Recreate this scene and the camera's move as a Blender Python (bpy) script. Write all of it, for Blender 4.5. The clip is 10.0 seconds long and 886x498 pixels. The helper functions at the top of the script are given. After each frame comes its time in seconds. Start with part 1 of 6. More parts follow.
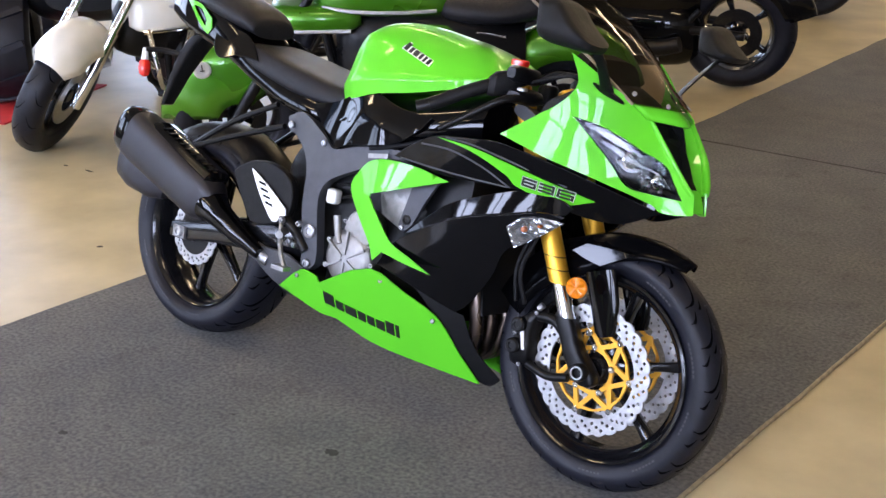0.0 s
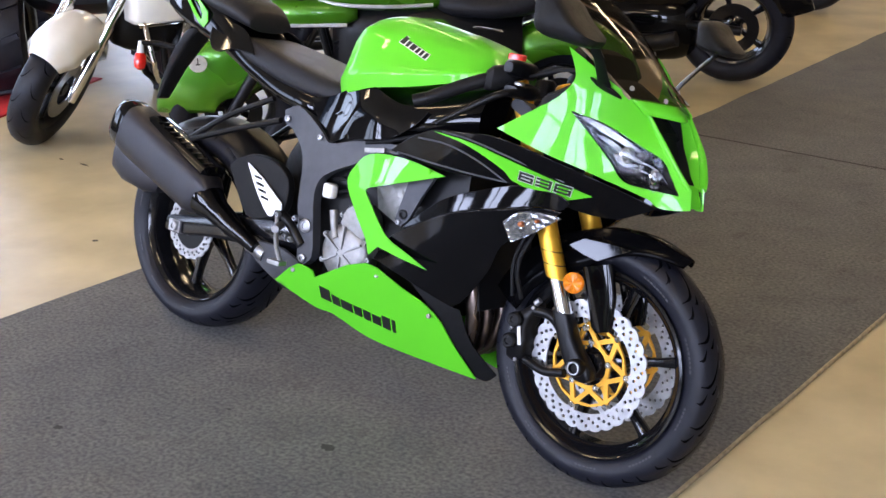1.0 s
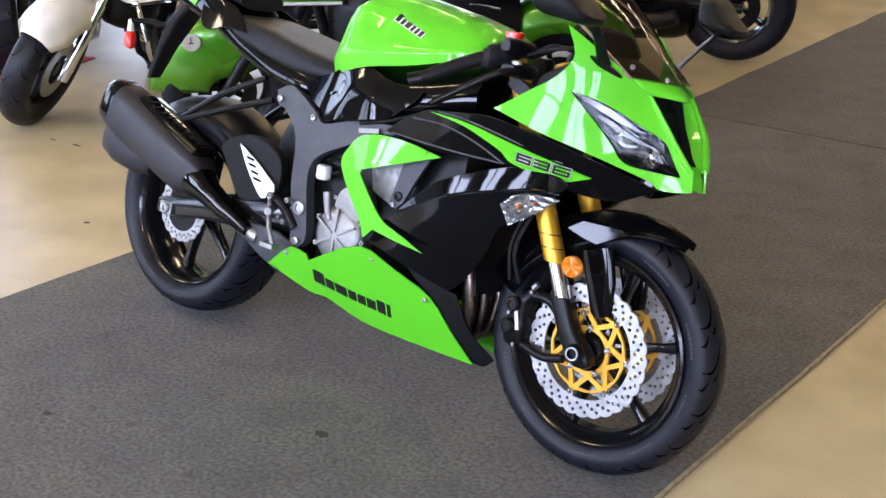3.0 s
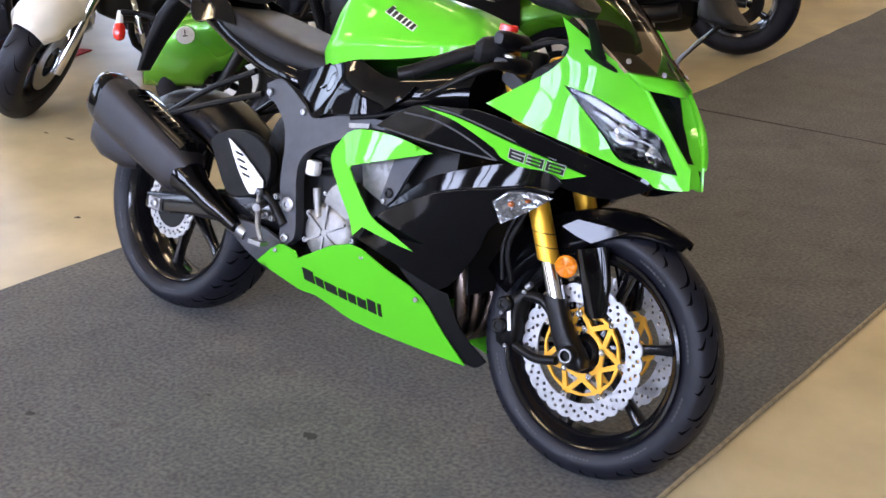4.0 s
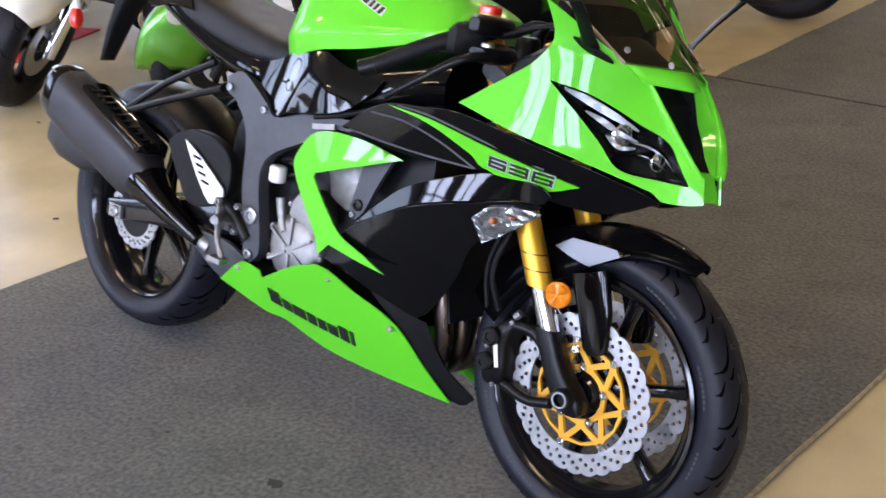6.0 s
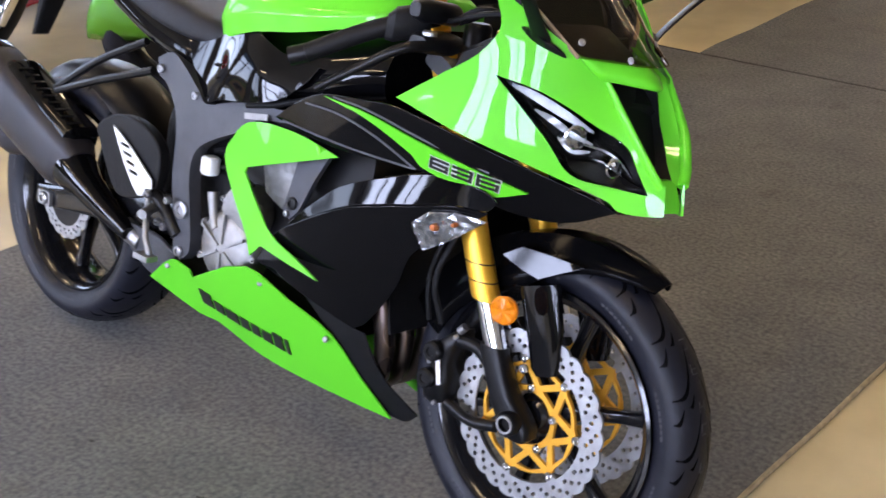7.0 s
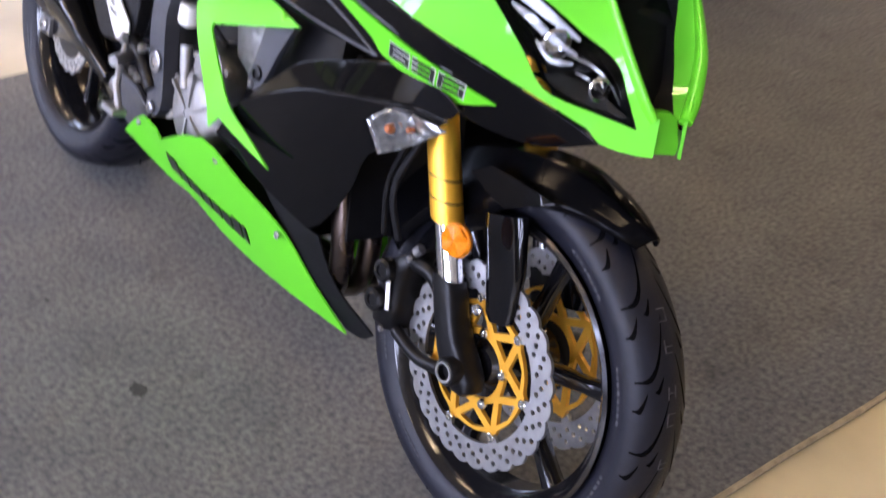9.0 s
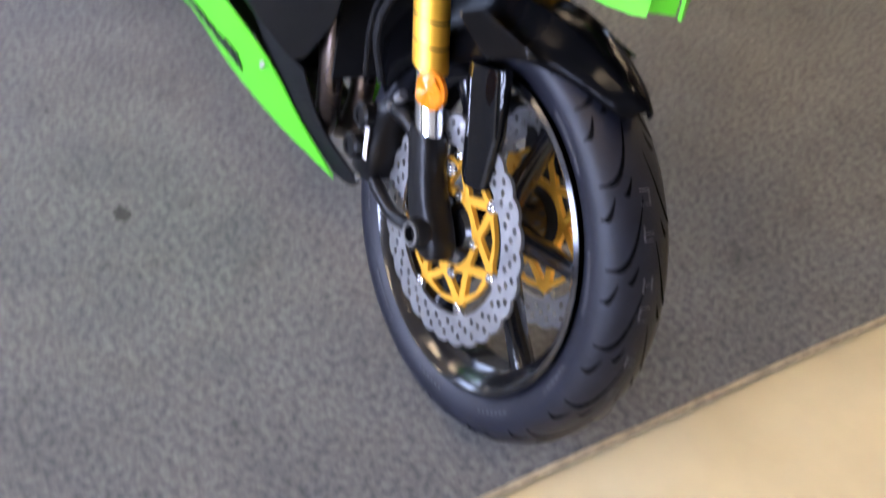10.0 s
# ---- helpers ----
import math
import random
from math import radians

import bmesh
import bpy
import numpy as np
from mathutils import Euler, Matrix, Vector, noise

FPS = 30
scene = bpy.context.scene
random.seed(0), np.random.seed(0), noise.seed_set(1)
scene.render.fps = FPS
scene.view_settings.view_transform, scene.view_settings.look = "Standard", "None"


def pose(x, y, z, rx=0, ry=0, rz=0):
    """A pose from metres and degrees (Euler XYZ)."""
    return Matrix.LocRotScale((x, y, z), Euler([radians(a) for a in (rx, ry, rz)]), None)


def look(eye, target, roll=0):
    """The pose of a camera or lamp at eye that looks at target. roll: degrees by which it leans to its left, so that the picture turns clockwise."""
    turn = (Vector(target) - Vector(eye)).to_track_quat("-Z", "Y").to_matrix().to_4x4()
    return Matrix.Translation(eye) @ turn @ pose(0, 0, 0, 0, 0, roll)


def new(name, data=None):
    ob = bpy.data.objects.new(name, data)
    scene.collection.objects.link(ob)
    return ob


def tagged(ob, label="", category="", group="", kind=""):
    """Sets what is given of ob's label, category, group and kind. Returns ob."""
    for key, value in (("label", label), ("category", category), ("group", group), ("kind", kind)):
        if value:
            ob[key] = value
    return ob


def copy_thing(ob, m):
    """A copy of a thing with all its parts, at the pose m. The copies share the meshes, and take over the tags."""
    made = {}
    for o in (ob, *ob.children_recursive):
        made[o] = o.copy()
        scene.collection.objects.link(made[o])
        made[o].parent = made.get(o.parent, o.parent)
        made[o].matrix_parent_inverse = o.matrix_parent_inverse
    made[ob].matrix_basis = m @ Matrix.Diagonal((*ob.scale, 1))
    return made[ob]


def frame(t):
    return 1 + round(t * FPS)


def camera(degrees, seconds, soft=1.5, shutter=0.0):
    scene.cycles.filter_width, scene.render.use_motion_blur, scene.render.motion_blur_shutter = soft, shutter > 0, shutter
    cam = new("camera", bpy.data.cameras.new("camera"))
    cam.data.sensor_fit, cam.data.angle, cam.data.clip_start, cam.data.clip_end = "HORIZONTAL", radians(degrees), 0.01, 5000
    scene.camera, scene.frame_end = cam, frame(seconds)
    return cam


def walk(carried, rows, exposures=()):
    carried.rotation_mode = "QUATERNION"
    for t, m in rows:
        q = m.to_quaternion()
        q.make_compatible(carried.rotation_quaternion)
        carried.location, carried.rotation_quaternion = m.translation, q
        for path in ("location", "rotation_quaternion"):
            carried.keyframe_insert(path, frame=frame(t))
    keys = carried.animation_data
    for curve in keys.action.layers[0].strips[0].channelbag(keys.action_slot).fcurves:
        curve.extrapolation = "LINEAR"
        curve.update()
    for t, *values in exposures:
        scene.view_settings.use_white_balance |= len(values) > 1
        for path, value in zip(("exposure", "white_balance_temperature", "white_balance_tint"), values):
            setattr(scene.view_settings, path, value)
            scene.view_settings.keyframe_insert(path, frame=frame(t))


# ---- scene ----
cam = camera(39.52, 10.0, 1.5, 1.0)
PATH = [
    (0, (2.792, -2.208, 1.605), (1.609, -0.76, 0.896), -0.09),
    (0.5, (2.789, -2.21, 1.606), (1.611, -0.76, 0.893), 0.03),
    (1, (2.785, -2.202, 1.603), (1.609, -0.752, 0.885), 0.07),
    (1.5, (2.777, -2.197, 1.602), (1.605, -0.748, 0.877), 0.07),
    (2, (2.769, -2.183, 1.595), (1.599, -0.736, 0.865), 0.08),
    (2.5, (2.758, -2.165, 1.592), (1.59, -0.719, 0.852), 0.09),
    (4, (2.73, -2.072, 1.569), (1.559, -0.638, 0.811), 0.19),
    (4.5, (2.707, -1.99, 1.56), (1.513, -0.57, 0.811), -0.15),
    (5, (2.679, -1.879, 1.544), (1.452, -0.488, 0.797), -0.80),
    (5.2, (2.663, -1.819, 1.541), (1.419, -0.449, 0.781), -1.29),
    (6.5, (2.546, -1.507, 1.503), (1.321, -0.166, 0.666), -1.92),
    (7, (2.51, -1.39, 1.501), (1.3, -0.055, 0.632), -1.00),
    (7.5, (2.494, -1.303, 1.496), (1.278, 0.005, 0.595), 0.07),
    (8, (2.503, -1.153, 1.502), (1.242, 0.061, 0.534), 0.44),
    (8.1, (2.525, -1.132, 1.479), (1.24, 0.067, 0.523), 0.54),
    (8.5, (2.507, -1.027, 1.473), (1.215, 0.108, 0.452), 1.24),
    (9, (2.468, -0.911, 1.436), (1.174, 0.152, 0.342), 2.59),
    (9.5, (2.428, -0.773, 1.396), (1.151, 0.182, 0.19), 3.96),
    (10, (2.447, -0.661, 1.377), (1.195, 0.164, 0.052), 4.37),
]
walk(cam, [(t, look(eye, target, roll)) for t, eye, target, roll in PATH], [(0.0, 0.06, 6250, 23), (4.5, 0.12, 6250, 23), (5.0, 0.04, 6250, 22), (7.0, 0.2, 6250, 24), (8.0, 0.32, 6270, 26), (9.0, 0.39, 6250, 30), (9.5, 0.65, 6200, 29), (10.0, 0.9, 5900, 26)])

# world, sun and large lights
world = bpy.data.worlds.new("world")
scene.world = world
world.use_nodes = True
wn = world.node_tree.nodes
sky = wn.new("ShaderNodeTexSky")
sky.sky_type, sky.sun_disc, sky.sun_elevation, sky.sun_rotation = "NISHITA", False, radians(34), radians(8)
world.node_tree.links.new(sky.outputs[0], wn["Background"].inputs[0])
wn["Background"].inputs[1].default_value = 0.15


def area_lamp(name, m, sx, sy, watts, colour):
    data = bpy.data.lights.new(name, "AREA")
    data.shape, data.size, data.size_y, data.energy, data.color = "RECTANGLE", sx, sy, watts, colour
    ob = new(name, data)
    ob.matrix_world = m
    return ob


# daylight of the sky in the window openings
area_lamp("sky_south", look((0.5, -7.6, 2.37), (0.5, 0, 2.37)), 15, 2.1, 2800.0, (0.68, 0.8, 1.0))
area_lamp("sky_west", look((-7.6, 3, 2.0), (0, 3, 2.0)), 20, 2.1, 1000.0, (0.64, 0.8, 1.0))
sun = bpy.data.lights.new("sun", "SUN")
sun.energy, sun.angle, sun.color = 5.0, radians(0.5), (1.0, 0.95, 0.86)
new("sun", sun).matrix_world = look((6, 30, 30), (0, -14, 0))
LAMP_GLOW = 48.5

# ---- materials
def material(name, colour, rough=0.5, metal=0.0, coat=0.0, vary=0.12, scale=30.0, bump=0.0, bscale=200.0, second=None, sheen=0.0, spec=0.5, deep=0.002):
    m = bpy.data.materials.new(name)
    m.use_nodes = True
    nt = m.node_tree
    b = nt.nodes["Principled BSDF"]
    co = nt.nodes.new("ShaderNodeTexCoord")
    no = nt.nodes.new("ShaderNodeTexNoise")
    no.inputs["Scale"].default_value, no.inputs["Detail"].default_value = scale, 5
    nt.links.new(co.outputs["Object"], no.inputs["Vector"])
    ra = nt.nodes.new("ShaderNodeValToRGB")
    dark = [c * (1 - vary) for c in colour]
    light = [min(1, c * (1 + vary)) for c in (second or colour)]
    ra.color_ramp.elements[0].position, ra.color_ramp.elements[0].color = 0.3, (*dark, 1)
    ra.color_ramp.elements[1].position, ra.color_ramp.elements[1].color = 0.7, (*light, 1)
    nt.links.new(no.outputs["Fac"], ra.inputs["Fac"])
    nt.links.new(ra.outputs["Color"], b.inputs["Base Color"])
    rr = nt.nodes.new("ShaderNodeMapRange")
    rr.inputs["To Min"].default_value, rr.inputs["To Max"].default_value = rough * 0.8, min(1, rough * 1.2)
    n2 = nt.nodes.new("ShaderNodeTexNoise")
    n2.inputs["Scale"].default_value = scale * 0.3
    nt.links.new(co.outputs["Object"], n2.inputs["Vector"])
    nt.links.new(n2.outputs["Fac"], rr.inputs["Value"])
    nt.links.new(rr.outputs["Result"], b.inputs["Roughness"])
    b.inputs["Metallic"].default_value = metal
    b.inputs["Coat Weight"].default_value = coat
    b.inputs["Coat Roughness"].default_value = 0.02
    b.inputs["Sheen Weight"].default_value = sheen
    b.inputs["Specular IOR Level"].default_value = spec
    if bump:
        n3 = nt.nodes.new("ShaderNodeTexNoise")
        n3.inputs["Scale"].default_value, n3.inputs["Detail"].default_value = bscale, 6
        nt.links.new(co.outputs["Object"], n3.inputs["Vector"])
        bp_ = nt.nodes.new("ShaderNodeBump")
        bp_.inputs["Strength"].default_value, bp_.inputs["Distance"].default_value = bump, deep
        nt.links.new(n3.outputs["Fac"], bp_.inputs["Height"])
        nt.links.new(bp_.outputs["Normal"], b.inputs["Normal"])
    return m


LIME = material("lime_paint", (0.09, 0.53, 0.014), 0.55, 0, 0.5, 0.03, 6, spec=0.2)
GLOSS = material("gloss_black_paint", (0.0022, 0.0022, 0.0026), 0.05, 0, 0.0, 0.1, 5, spec=0.27)
GUARD = material("mudguard_black", (0.002, 0.002, 0.0024), 0.16, 0, 0, 0.1, 20, spec=0.05)
MATT = material("matt_black_plastic", (0.007, 0.007, 0.0075), 0.5, 0, 0, 0.25, 60, 0.3, 900, spec=0.15)
SATIN = material("satin_black_metal", (0.0045, 0.0045, 0.005), 0.33, 0.0, 0, 0.2, 40, 0.1, 500, spec=0.2)
FRAMEG = material("grey_frame_paint", (0.05, 0.052, 0.06), 0.45, 0.3, 0, 0.12, 40, 0.25, 1200)
MUFF = material("heat_black_coating", (0.015, 0.0145, 0.019), 0.42, 0.3, 0, 0.15, 30, 0.2, 1500)
RUBBER = material("tyre_rubber", (0.0075, 0.008, 0.0125), 0.44, 0, 0, 0.25, 25, 0.2, 600, spec=0.24)
# near-black, sheenless: the shade inside the tread grooves, put into the colour
GROOVE_SHADE = material("tyre_groove_shade", (0.0012, 0.0012, 0.0014), 1.0, 0, 0, 0.2, 40, spec=0.05)
RIMB = material("rim_black_paint", (0.005, 0.005, 0.006), 0.15, 0.0, 0.1, 0.1, 20)
STEEL = material("brushed_steel", (0.37, 0.368, 0.365), 0.4, 1.0, 0, 0.12, 60, 0.2, 1500)
CHROME = material("chrome", (0.75, 0.76, 0.78), 0.09, 1.0, 0, 0.05, 20)
ALU = material("cast_aluminium", (0.27, 0.265, 0.26), 0.42, 0.85, 0, 0.15, 50, 0.4, 900)
BRIGHTALU = material("bare_aluminium", (0.75, 0.75, 0.74), 0.4, 0.7, 0, 0.1, 50, 0.2, 900)
GOLD = material("gold_anodised", (0.85, 0.46, 0.04), 0.36, 0.75, 0, 0.08, 30)
GOLDP = material("gold_carrier_paint", (0.72, 0.36, 0.03), 0.4, 0.5, 0, 0.08, 40)
PIPE = material("header_steel", (0.13, 0.1, 0.085), 0.28, 1.0, 0, 0.3, 15)
SEATM = material("seat_vinyl", (0.011, 0.011, 0.0135), 0.42, 0, 0, 0.15, 60, 0.35, 1600, spec=0.2)
AMBER = material("amber_plastic", (0.6, 0.17, 0.001), 0.25, 0, 0.1, 0.2, 160, spec=0.3)
REDP = material("red_lens", (0.7, 0.02, 0.01), 0.2, 0, 0.5, 0.1, 80)
WHITEP = material("white_plastic", (0.75, 0.75, 0.72), 0.4, 0, 0, 0.06, 30)
WHITEPAINT = material("white_paint", (0.86, 0.85, 0.78), 0.22, 0, 0.7, 0.04, 10)
DKLIME = material("metallic_green_paint", (0.055, 0.24, 0.004), 0.28, 0.5, 0.8, 0.1, 8)
BLACKP = material("black_print", (0.01, 0.01, 0.01), 0.4, 0, 0, 0.1, 60)
SILVERP = material("silver_print", (0.6, 0.6, 0.6), 0.3, 0.4, 0, 0.1, 60)
LAMPSIL = material("lamp_silver", (0.45, 0.44, 0.44), 0.26, 0.9, 0, 0.45, 70)
BULB = material("amber_bulb", (0.35, 0.1, 0.03), 0.2, 0, 0.1, 0.2, 160, spec=0.4)
HEADSIL = material("headlight_chrome", (0.4, 0.4, 0.41), 0.36, 1.0, 0, 0.1, 60)
REFL = material("lamp_reflector", (0.008, 0.0075, 0.007), 0.25, 1.0, 0, 0.3, 40, 0.6, 60)


def glass(name, colour, alpha_mix=0.0, rough=0.02):
    m = bpy.data.materials.new(name)
    m.use_nodes = True
    nt = m.node_tree
    nt.nodes.remove(nt.nodes["Principled BSDF"])
    out = nt.nodes["Material Output"]
    tr, gl, mx = (nt.nodes.new(k) for k in ("ShaderNodeBsdfTransparent", "ShaderNodeBsdfGlossy", "ShaderNodeMixShader"))
    tr.inputs["Color"].default_value = (*colour, 1)
    gl.inputs["Roughness"].default_value = rough
    mx.inputs[0].default_value = alpha_mix or 0.045
    nt.links.new(tr.outputs[0], mx.inputs[1])
    nt.links.new(gl.outputs[0], mx.inputs[2])
    nt.links.new(mx.outputs[0], out.inputs["Surface"])
    return m


CLEAR = glass("clear_lens", (0.9, 0.91, 0.91), 0.006)
SMOKE = glass("smoked_screen", (0.42, 0.35, 0.27), 0.06, 0.03)
TINTEDGE = material("smoked_edge", (0.2, 0.15, 0.1), 0.3, 0, 0, 0.1, 40)
BOLTM = material("zinc_bolt", (0.33, 0.33, 0.34), 0.35, 0.9, 0, 0.15, 80)
MARKM = material("moulded_rubber_mark", (0.022, 0.022, 0.026), 0.6, 0, 0, 0.2, 90)
CHALK = material("chalk_on_rubber", (0.09, 0.09, 0.1), 0.9, 0, 0, 0.6, 120, spec=0.1)


# ---- mesh helpers
def part(name, bm, mat_, parent, label="", angle=38):
    me = bpy.data.meshes.new(name)
    bm.normal_update()
    bm.to_mesh(me)
    bm.free()
    me.polygons.foreach_set("use_smooth", [True] * len(me.polygons))
    me.set_sharp_from_angle(angle=radians(angle))
    me.materials.append(mat_)
    ob = new(name, me)
    if parent is not None:
        ob.parent = parent
    if label:
        ob["label"] = label
    return ob


def bevelled(ob, width=0.002, seg=2):
    md = ob.modifiers.new("bevel", "BEVEL")
    md.width, md.segments, md.limit_method, md.angle_limit, md.harden_normals = width, seg, "ANGLE", radians(35), True
    return ob


def catmull(pts, n=4, closed=False, corner=50):
    """A smooth line through points; sharp turns stay sharp."""
    P = [Vector(p) for p in pts]
    N = len(P)

    def tangent(i):
        if not closed and i in (0, N - 1):
            return (P[1] - P[0]) if i == 0 else (P[-1] - P[-2])
        a, b = P[i] - P[i - 1], P[(i + 1) % N] - P[i]
        if a.length < 1e-9 or b.length < 1e-9 or a.angle(b) > radians(corner):
            return None
        return (a + b) / 2

    out = []
    for i in range(N if closed else N - 1):
        p, q = P[i], P[(i + 1) % N]
        chord = q - p
        t0, t1 = tangent(i), tangent((i + 1) % N)
        t0 = chord if t0 is None else t0.normalized() * chord.length
        t1 = chord if t1 is None else t1.normalized() * chord.length
        for k in range(n):
            s = k / n
            out.append((2 * s**3 - 3 * s**2 + 1) * p + (s**3 - 2 * s**2 + s) * t0 + (-2 * s**3 + 3 * s**2) * q + (s**3 - s**2) * t1)
    if not closed:
        out.append(P[-1])
    return out


def inside(poly, x, y):
    hit = False
    j = len(poly) - 1
    for i in range(len(poly)):
        xi, yi, xj, yj = *poly[i], *poly[j]
        if (yi > y) != (yj > y) and x < (xj - xi) * (y - yi) / (yj - yi) + xi:
            hit = not hit
        j = i
    return hit


def flat_mesh(loops, step):
    """Triangles inside the first loop and outside the others: points and triples."""
    from mathutils.geometry import delaunay_2d_cdt
    pts, edges = [], []
    for lp in loops:
        k = len(pts)
        pts += [Vector(p) for p in lp]
        edges += [(k + i, k + (i + 1) % len(lp)) for i in range(len(lp))]
    if step:
        xs, ys = [p[0] for p in loops[0]], [p[1] for p in loops[0]]
        rim = np.array([p[:] for p in pts])
        row = 0
        y = min(ys) + step / 2
        while y < max(ys):
            x = min(xs) + step / 2 + (row % 2) * step / 2
            while x < max(xs):
                if inside(loops[0], x, y) and not any(inside(h, x, y) for h in loops[1:]):
                    if np.hypot(rim[:, 0] - x, rim[:, 1] - y).min() > step * 0.45:
                        pts.append(Vector((x, y)))
                x += step
            y += step * 0.87
            row += 1
    v, _, f, *_ = delaunay_2d_cdt(pts, edges, [], 0, 1e-6)
    tri = []
    for t in f:
        c = sum((v[i] for i in t), Vector((0, 0))) / 3
        if inside(loops[0], *c) and not any(inside(h, *c) for h in loops[1:]):
            tri.append(t)
    return v, tri


def shell(points, tris, back):
    """A closed skin: front points, back points, and walls along the rim."""
    bm = bmesh.new()
    a = [bm.verts.new(p) for p in points]
    b = [bm.verts.new(p) for p in back]
    count = {}
    for t in tris:
        bm.faces.new([a[i] for i in t])
        bm.faces.new([b[i] for i in reversed(t)])
        for k in range(3):
            e = (t[k], t[(k + 1) % 3])
            count[e] = count.get(e, 0) + 1
    for (i, j) in list(count):
        if (j, i) not in count:
            bm.faces.new((a[j], a[i], b[i], b[j]))
    loose = [v for v in bm.verts if not v.link_faces]
    bmesh.ops.delete(bm, geom=loose, context="VERTS")
    bmesh.ops.recalc_face_normals(bm, faces=bm.faces)
    return bm


SOFT = 2.5e-3


def field(samples):
    """A thin plate through samples of (u, v, w): gives w at (u, v)."""
    S = np.array(samples, float)
    n = len(S)

    def k(r):
        return np.where(r > 1e-9, r * r * np.log(r + 1e-12), 0)

    d = np.hypot(S[:, None, 0] - S[None, :, 0], S[:, None, 1] - S[None, :, 1])
    A = np.zeros((n + 3, n + 3))
    A[:n, :n] = k(d) + np.eye(n) * SOFT
    A[:n, n:] = np.c_[np.ones(n), S[:, :2]]
    A[n:, :n] = A[:n, n:].T
    w = np.linalg.lstsq(A, np.r_[S[:, 2], 0, 0, 0], rcond=None)[0]

    def at(u, v):
        r = np.hypot(S[:, 0] - u, S[:, 1] - v)
        return float(k(r) @ w[:n] + w[n] + w[n + 1] * u + w[n + 2] * v)

    return at


def panel(name, outline, mat_, parent, thick=0.004, step=0.025, extra=(), holes=(), side=1, smooth=4, label="", bev=0.0015, lift=0.0, corner=50, base=None, jag=0.0):
    """A moulded skin of the bike's flank. outline: (x, y, z); between its points it curves like a plate. side=-1 mirrors it."""
    w = field([(p[0], p[2], p[1]) for p in (base or (*outline, *extra))])
    loops = [[(p[0], p[1]) for p in catmull([(q[0], q[2], 0) for q in lp], smooth, True, corner)] for lp in (outline, *holes)]
    v, tri = flat_mesh(loops, step)
    front, back = [], []
    rnd = random.Random(7)
    for p in v:
        y = w(p[0], p[1])
        gx, gz = (w(p[0] + 1e-3, p[1]) - y) / 1e-3, (w(p[0], p[1] + 1e-3) - y) / 1e-3
        n = Vector((gx, -1, gz)).normalized()
        q = Vector((p[0], y, p[1])) + n * (lift + rnd.uniform(-jag, jag))
        front.append(Vector((q.x, q.y * side, q.z)))
        q = q - n * thick
        back.append(Vector((q.x, q.y * side, q.z)))
    ob = part(name, shell(front, tri, back), mat_, parent, label, 3 if jag else 38)
    return bevelled(ob, bev, 2) if bev else ob


def plate(loops, thick, step=0.0):
    """A flat sheet in the xz plane round y=0, with holes."""
    v, tri = flat_mesh(loops, step)
    return shell([Vector((p[0], -thick / 2, p[1])) for p in v], tri, [Vector((p[0], thick / 2, p[1])) for p in v])


def circle(r, n, cx=0.0, cz=0.0, a0=0.0):
    return [(cx + r * math.cos(a0 + math.tau * i / n), cz + r * math.sin(a0 + math.tau * i / n)) for i in range(n)]


def skin(rings, caps=True, closed=True, loop=False):
    bm = bmesh.new()
    V = [[bm.verts.new(p) for p in r] for r in rings]
    m = len(V[0])
    for i in range(len(V) if loop else len(V) - 1):
        a, b = V[i], V[(i + 1) % len(V)]
        for k in range(m if closed else m - 1):
            bm.faces.new((a[k], a[(k + 1) % m], b[(k + 1) % m], b[k]))
    if caps and not loop:
        bm.faces.new(V[0][::-1])
        bm.faces.new(V[-1])
    bmesh.ops.recalc_face_normals(bm, faces=bm.faces)
    return bm


def lathe(profile, segs=48, closed=False, caps=False):
    """Turns (y, r) points round the y axis."""
    rings = [[(r * math.cos(math.tau * k / segs), y, r * math.sin(math.tau * k / segs)) for k in range(segs)] for y, r in profile]
    return skin(rings, caps=caps and not closed, loop=closed)


def tube(pts, radius, segs=12, n=5, smooth=True):
    P = catmull(pts, n, False, 170) if smooth and len(pts) > 2 else [Vector(p) for p in pts]
    R = [radius] * len(P) if isinstance(radius, (int, float)) else [float(np.interp(i / (len(P) - 1), np.linspace(0, 1, len(radius)), radius)) for i in range(len(P))]
    up = Vector((0.13, 0.2, 0.97))
    rings = []
    for i, p in enumerate(P):
        t = (P[min(i + 1, len(P) - 1)] - P[max(i - 1, 0)]).normalized()
        if abs(t.dot(up)) > 0.97:
            up = Vector((0.97, 0.2, 0.13))
        u = (up - t * up.dot(t)).normalized()
        v = t.cross(u)
        rings.append([p + R[i] * (math.cos(math.tau * k / segs) * u + math.sin(math.tau * k / segs) * v) for k in range(segs)])
    return skin(rings)


def box(sx, sy, sz, c=(0, 0, 0), m=None):
    bm = bmesh.new()
    bmesh.ops.create_cube(bm, size=1)
    bmesh.ops.scale(bm, vec=(sx, sy, sz), verts=bm.verts)
    if m is not None:
        bmesh.ops.transform(bm, matrix=m, verts=bm.verts)
    bmesh.ops.translate(bm, vec=c, verts=bm.verts)
    return bm


def moved(bm, m):
    bmesh.ops.transform(bm, matrix=m, verts=bm.verts)
    return bm


def joined(*bms):
    out = bmesh.new()
    for b in bms:
        me = bpy.data.meshes.new("tmp")
        b.to_mesh(me)
        b.free()
        out.from_mesh(me)
        bpy.data.meshes.remove(me)
    return out


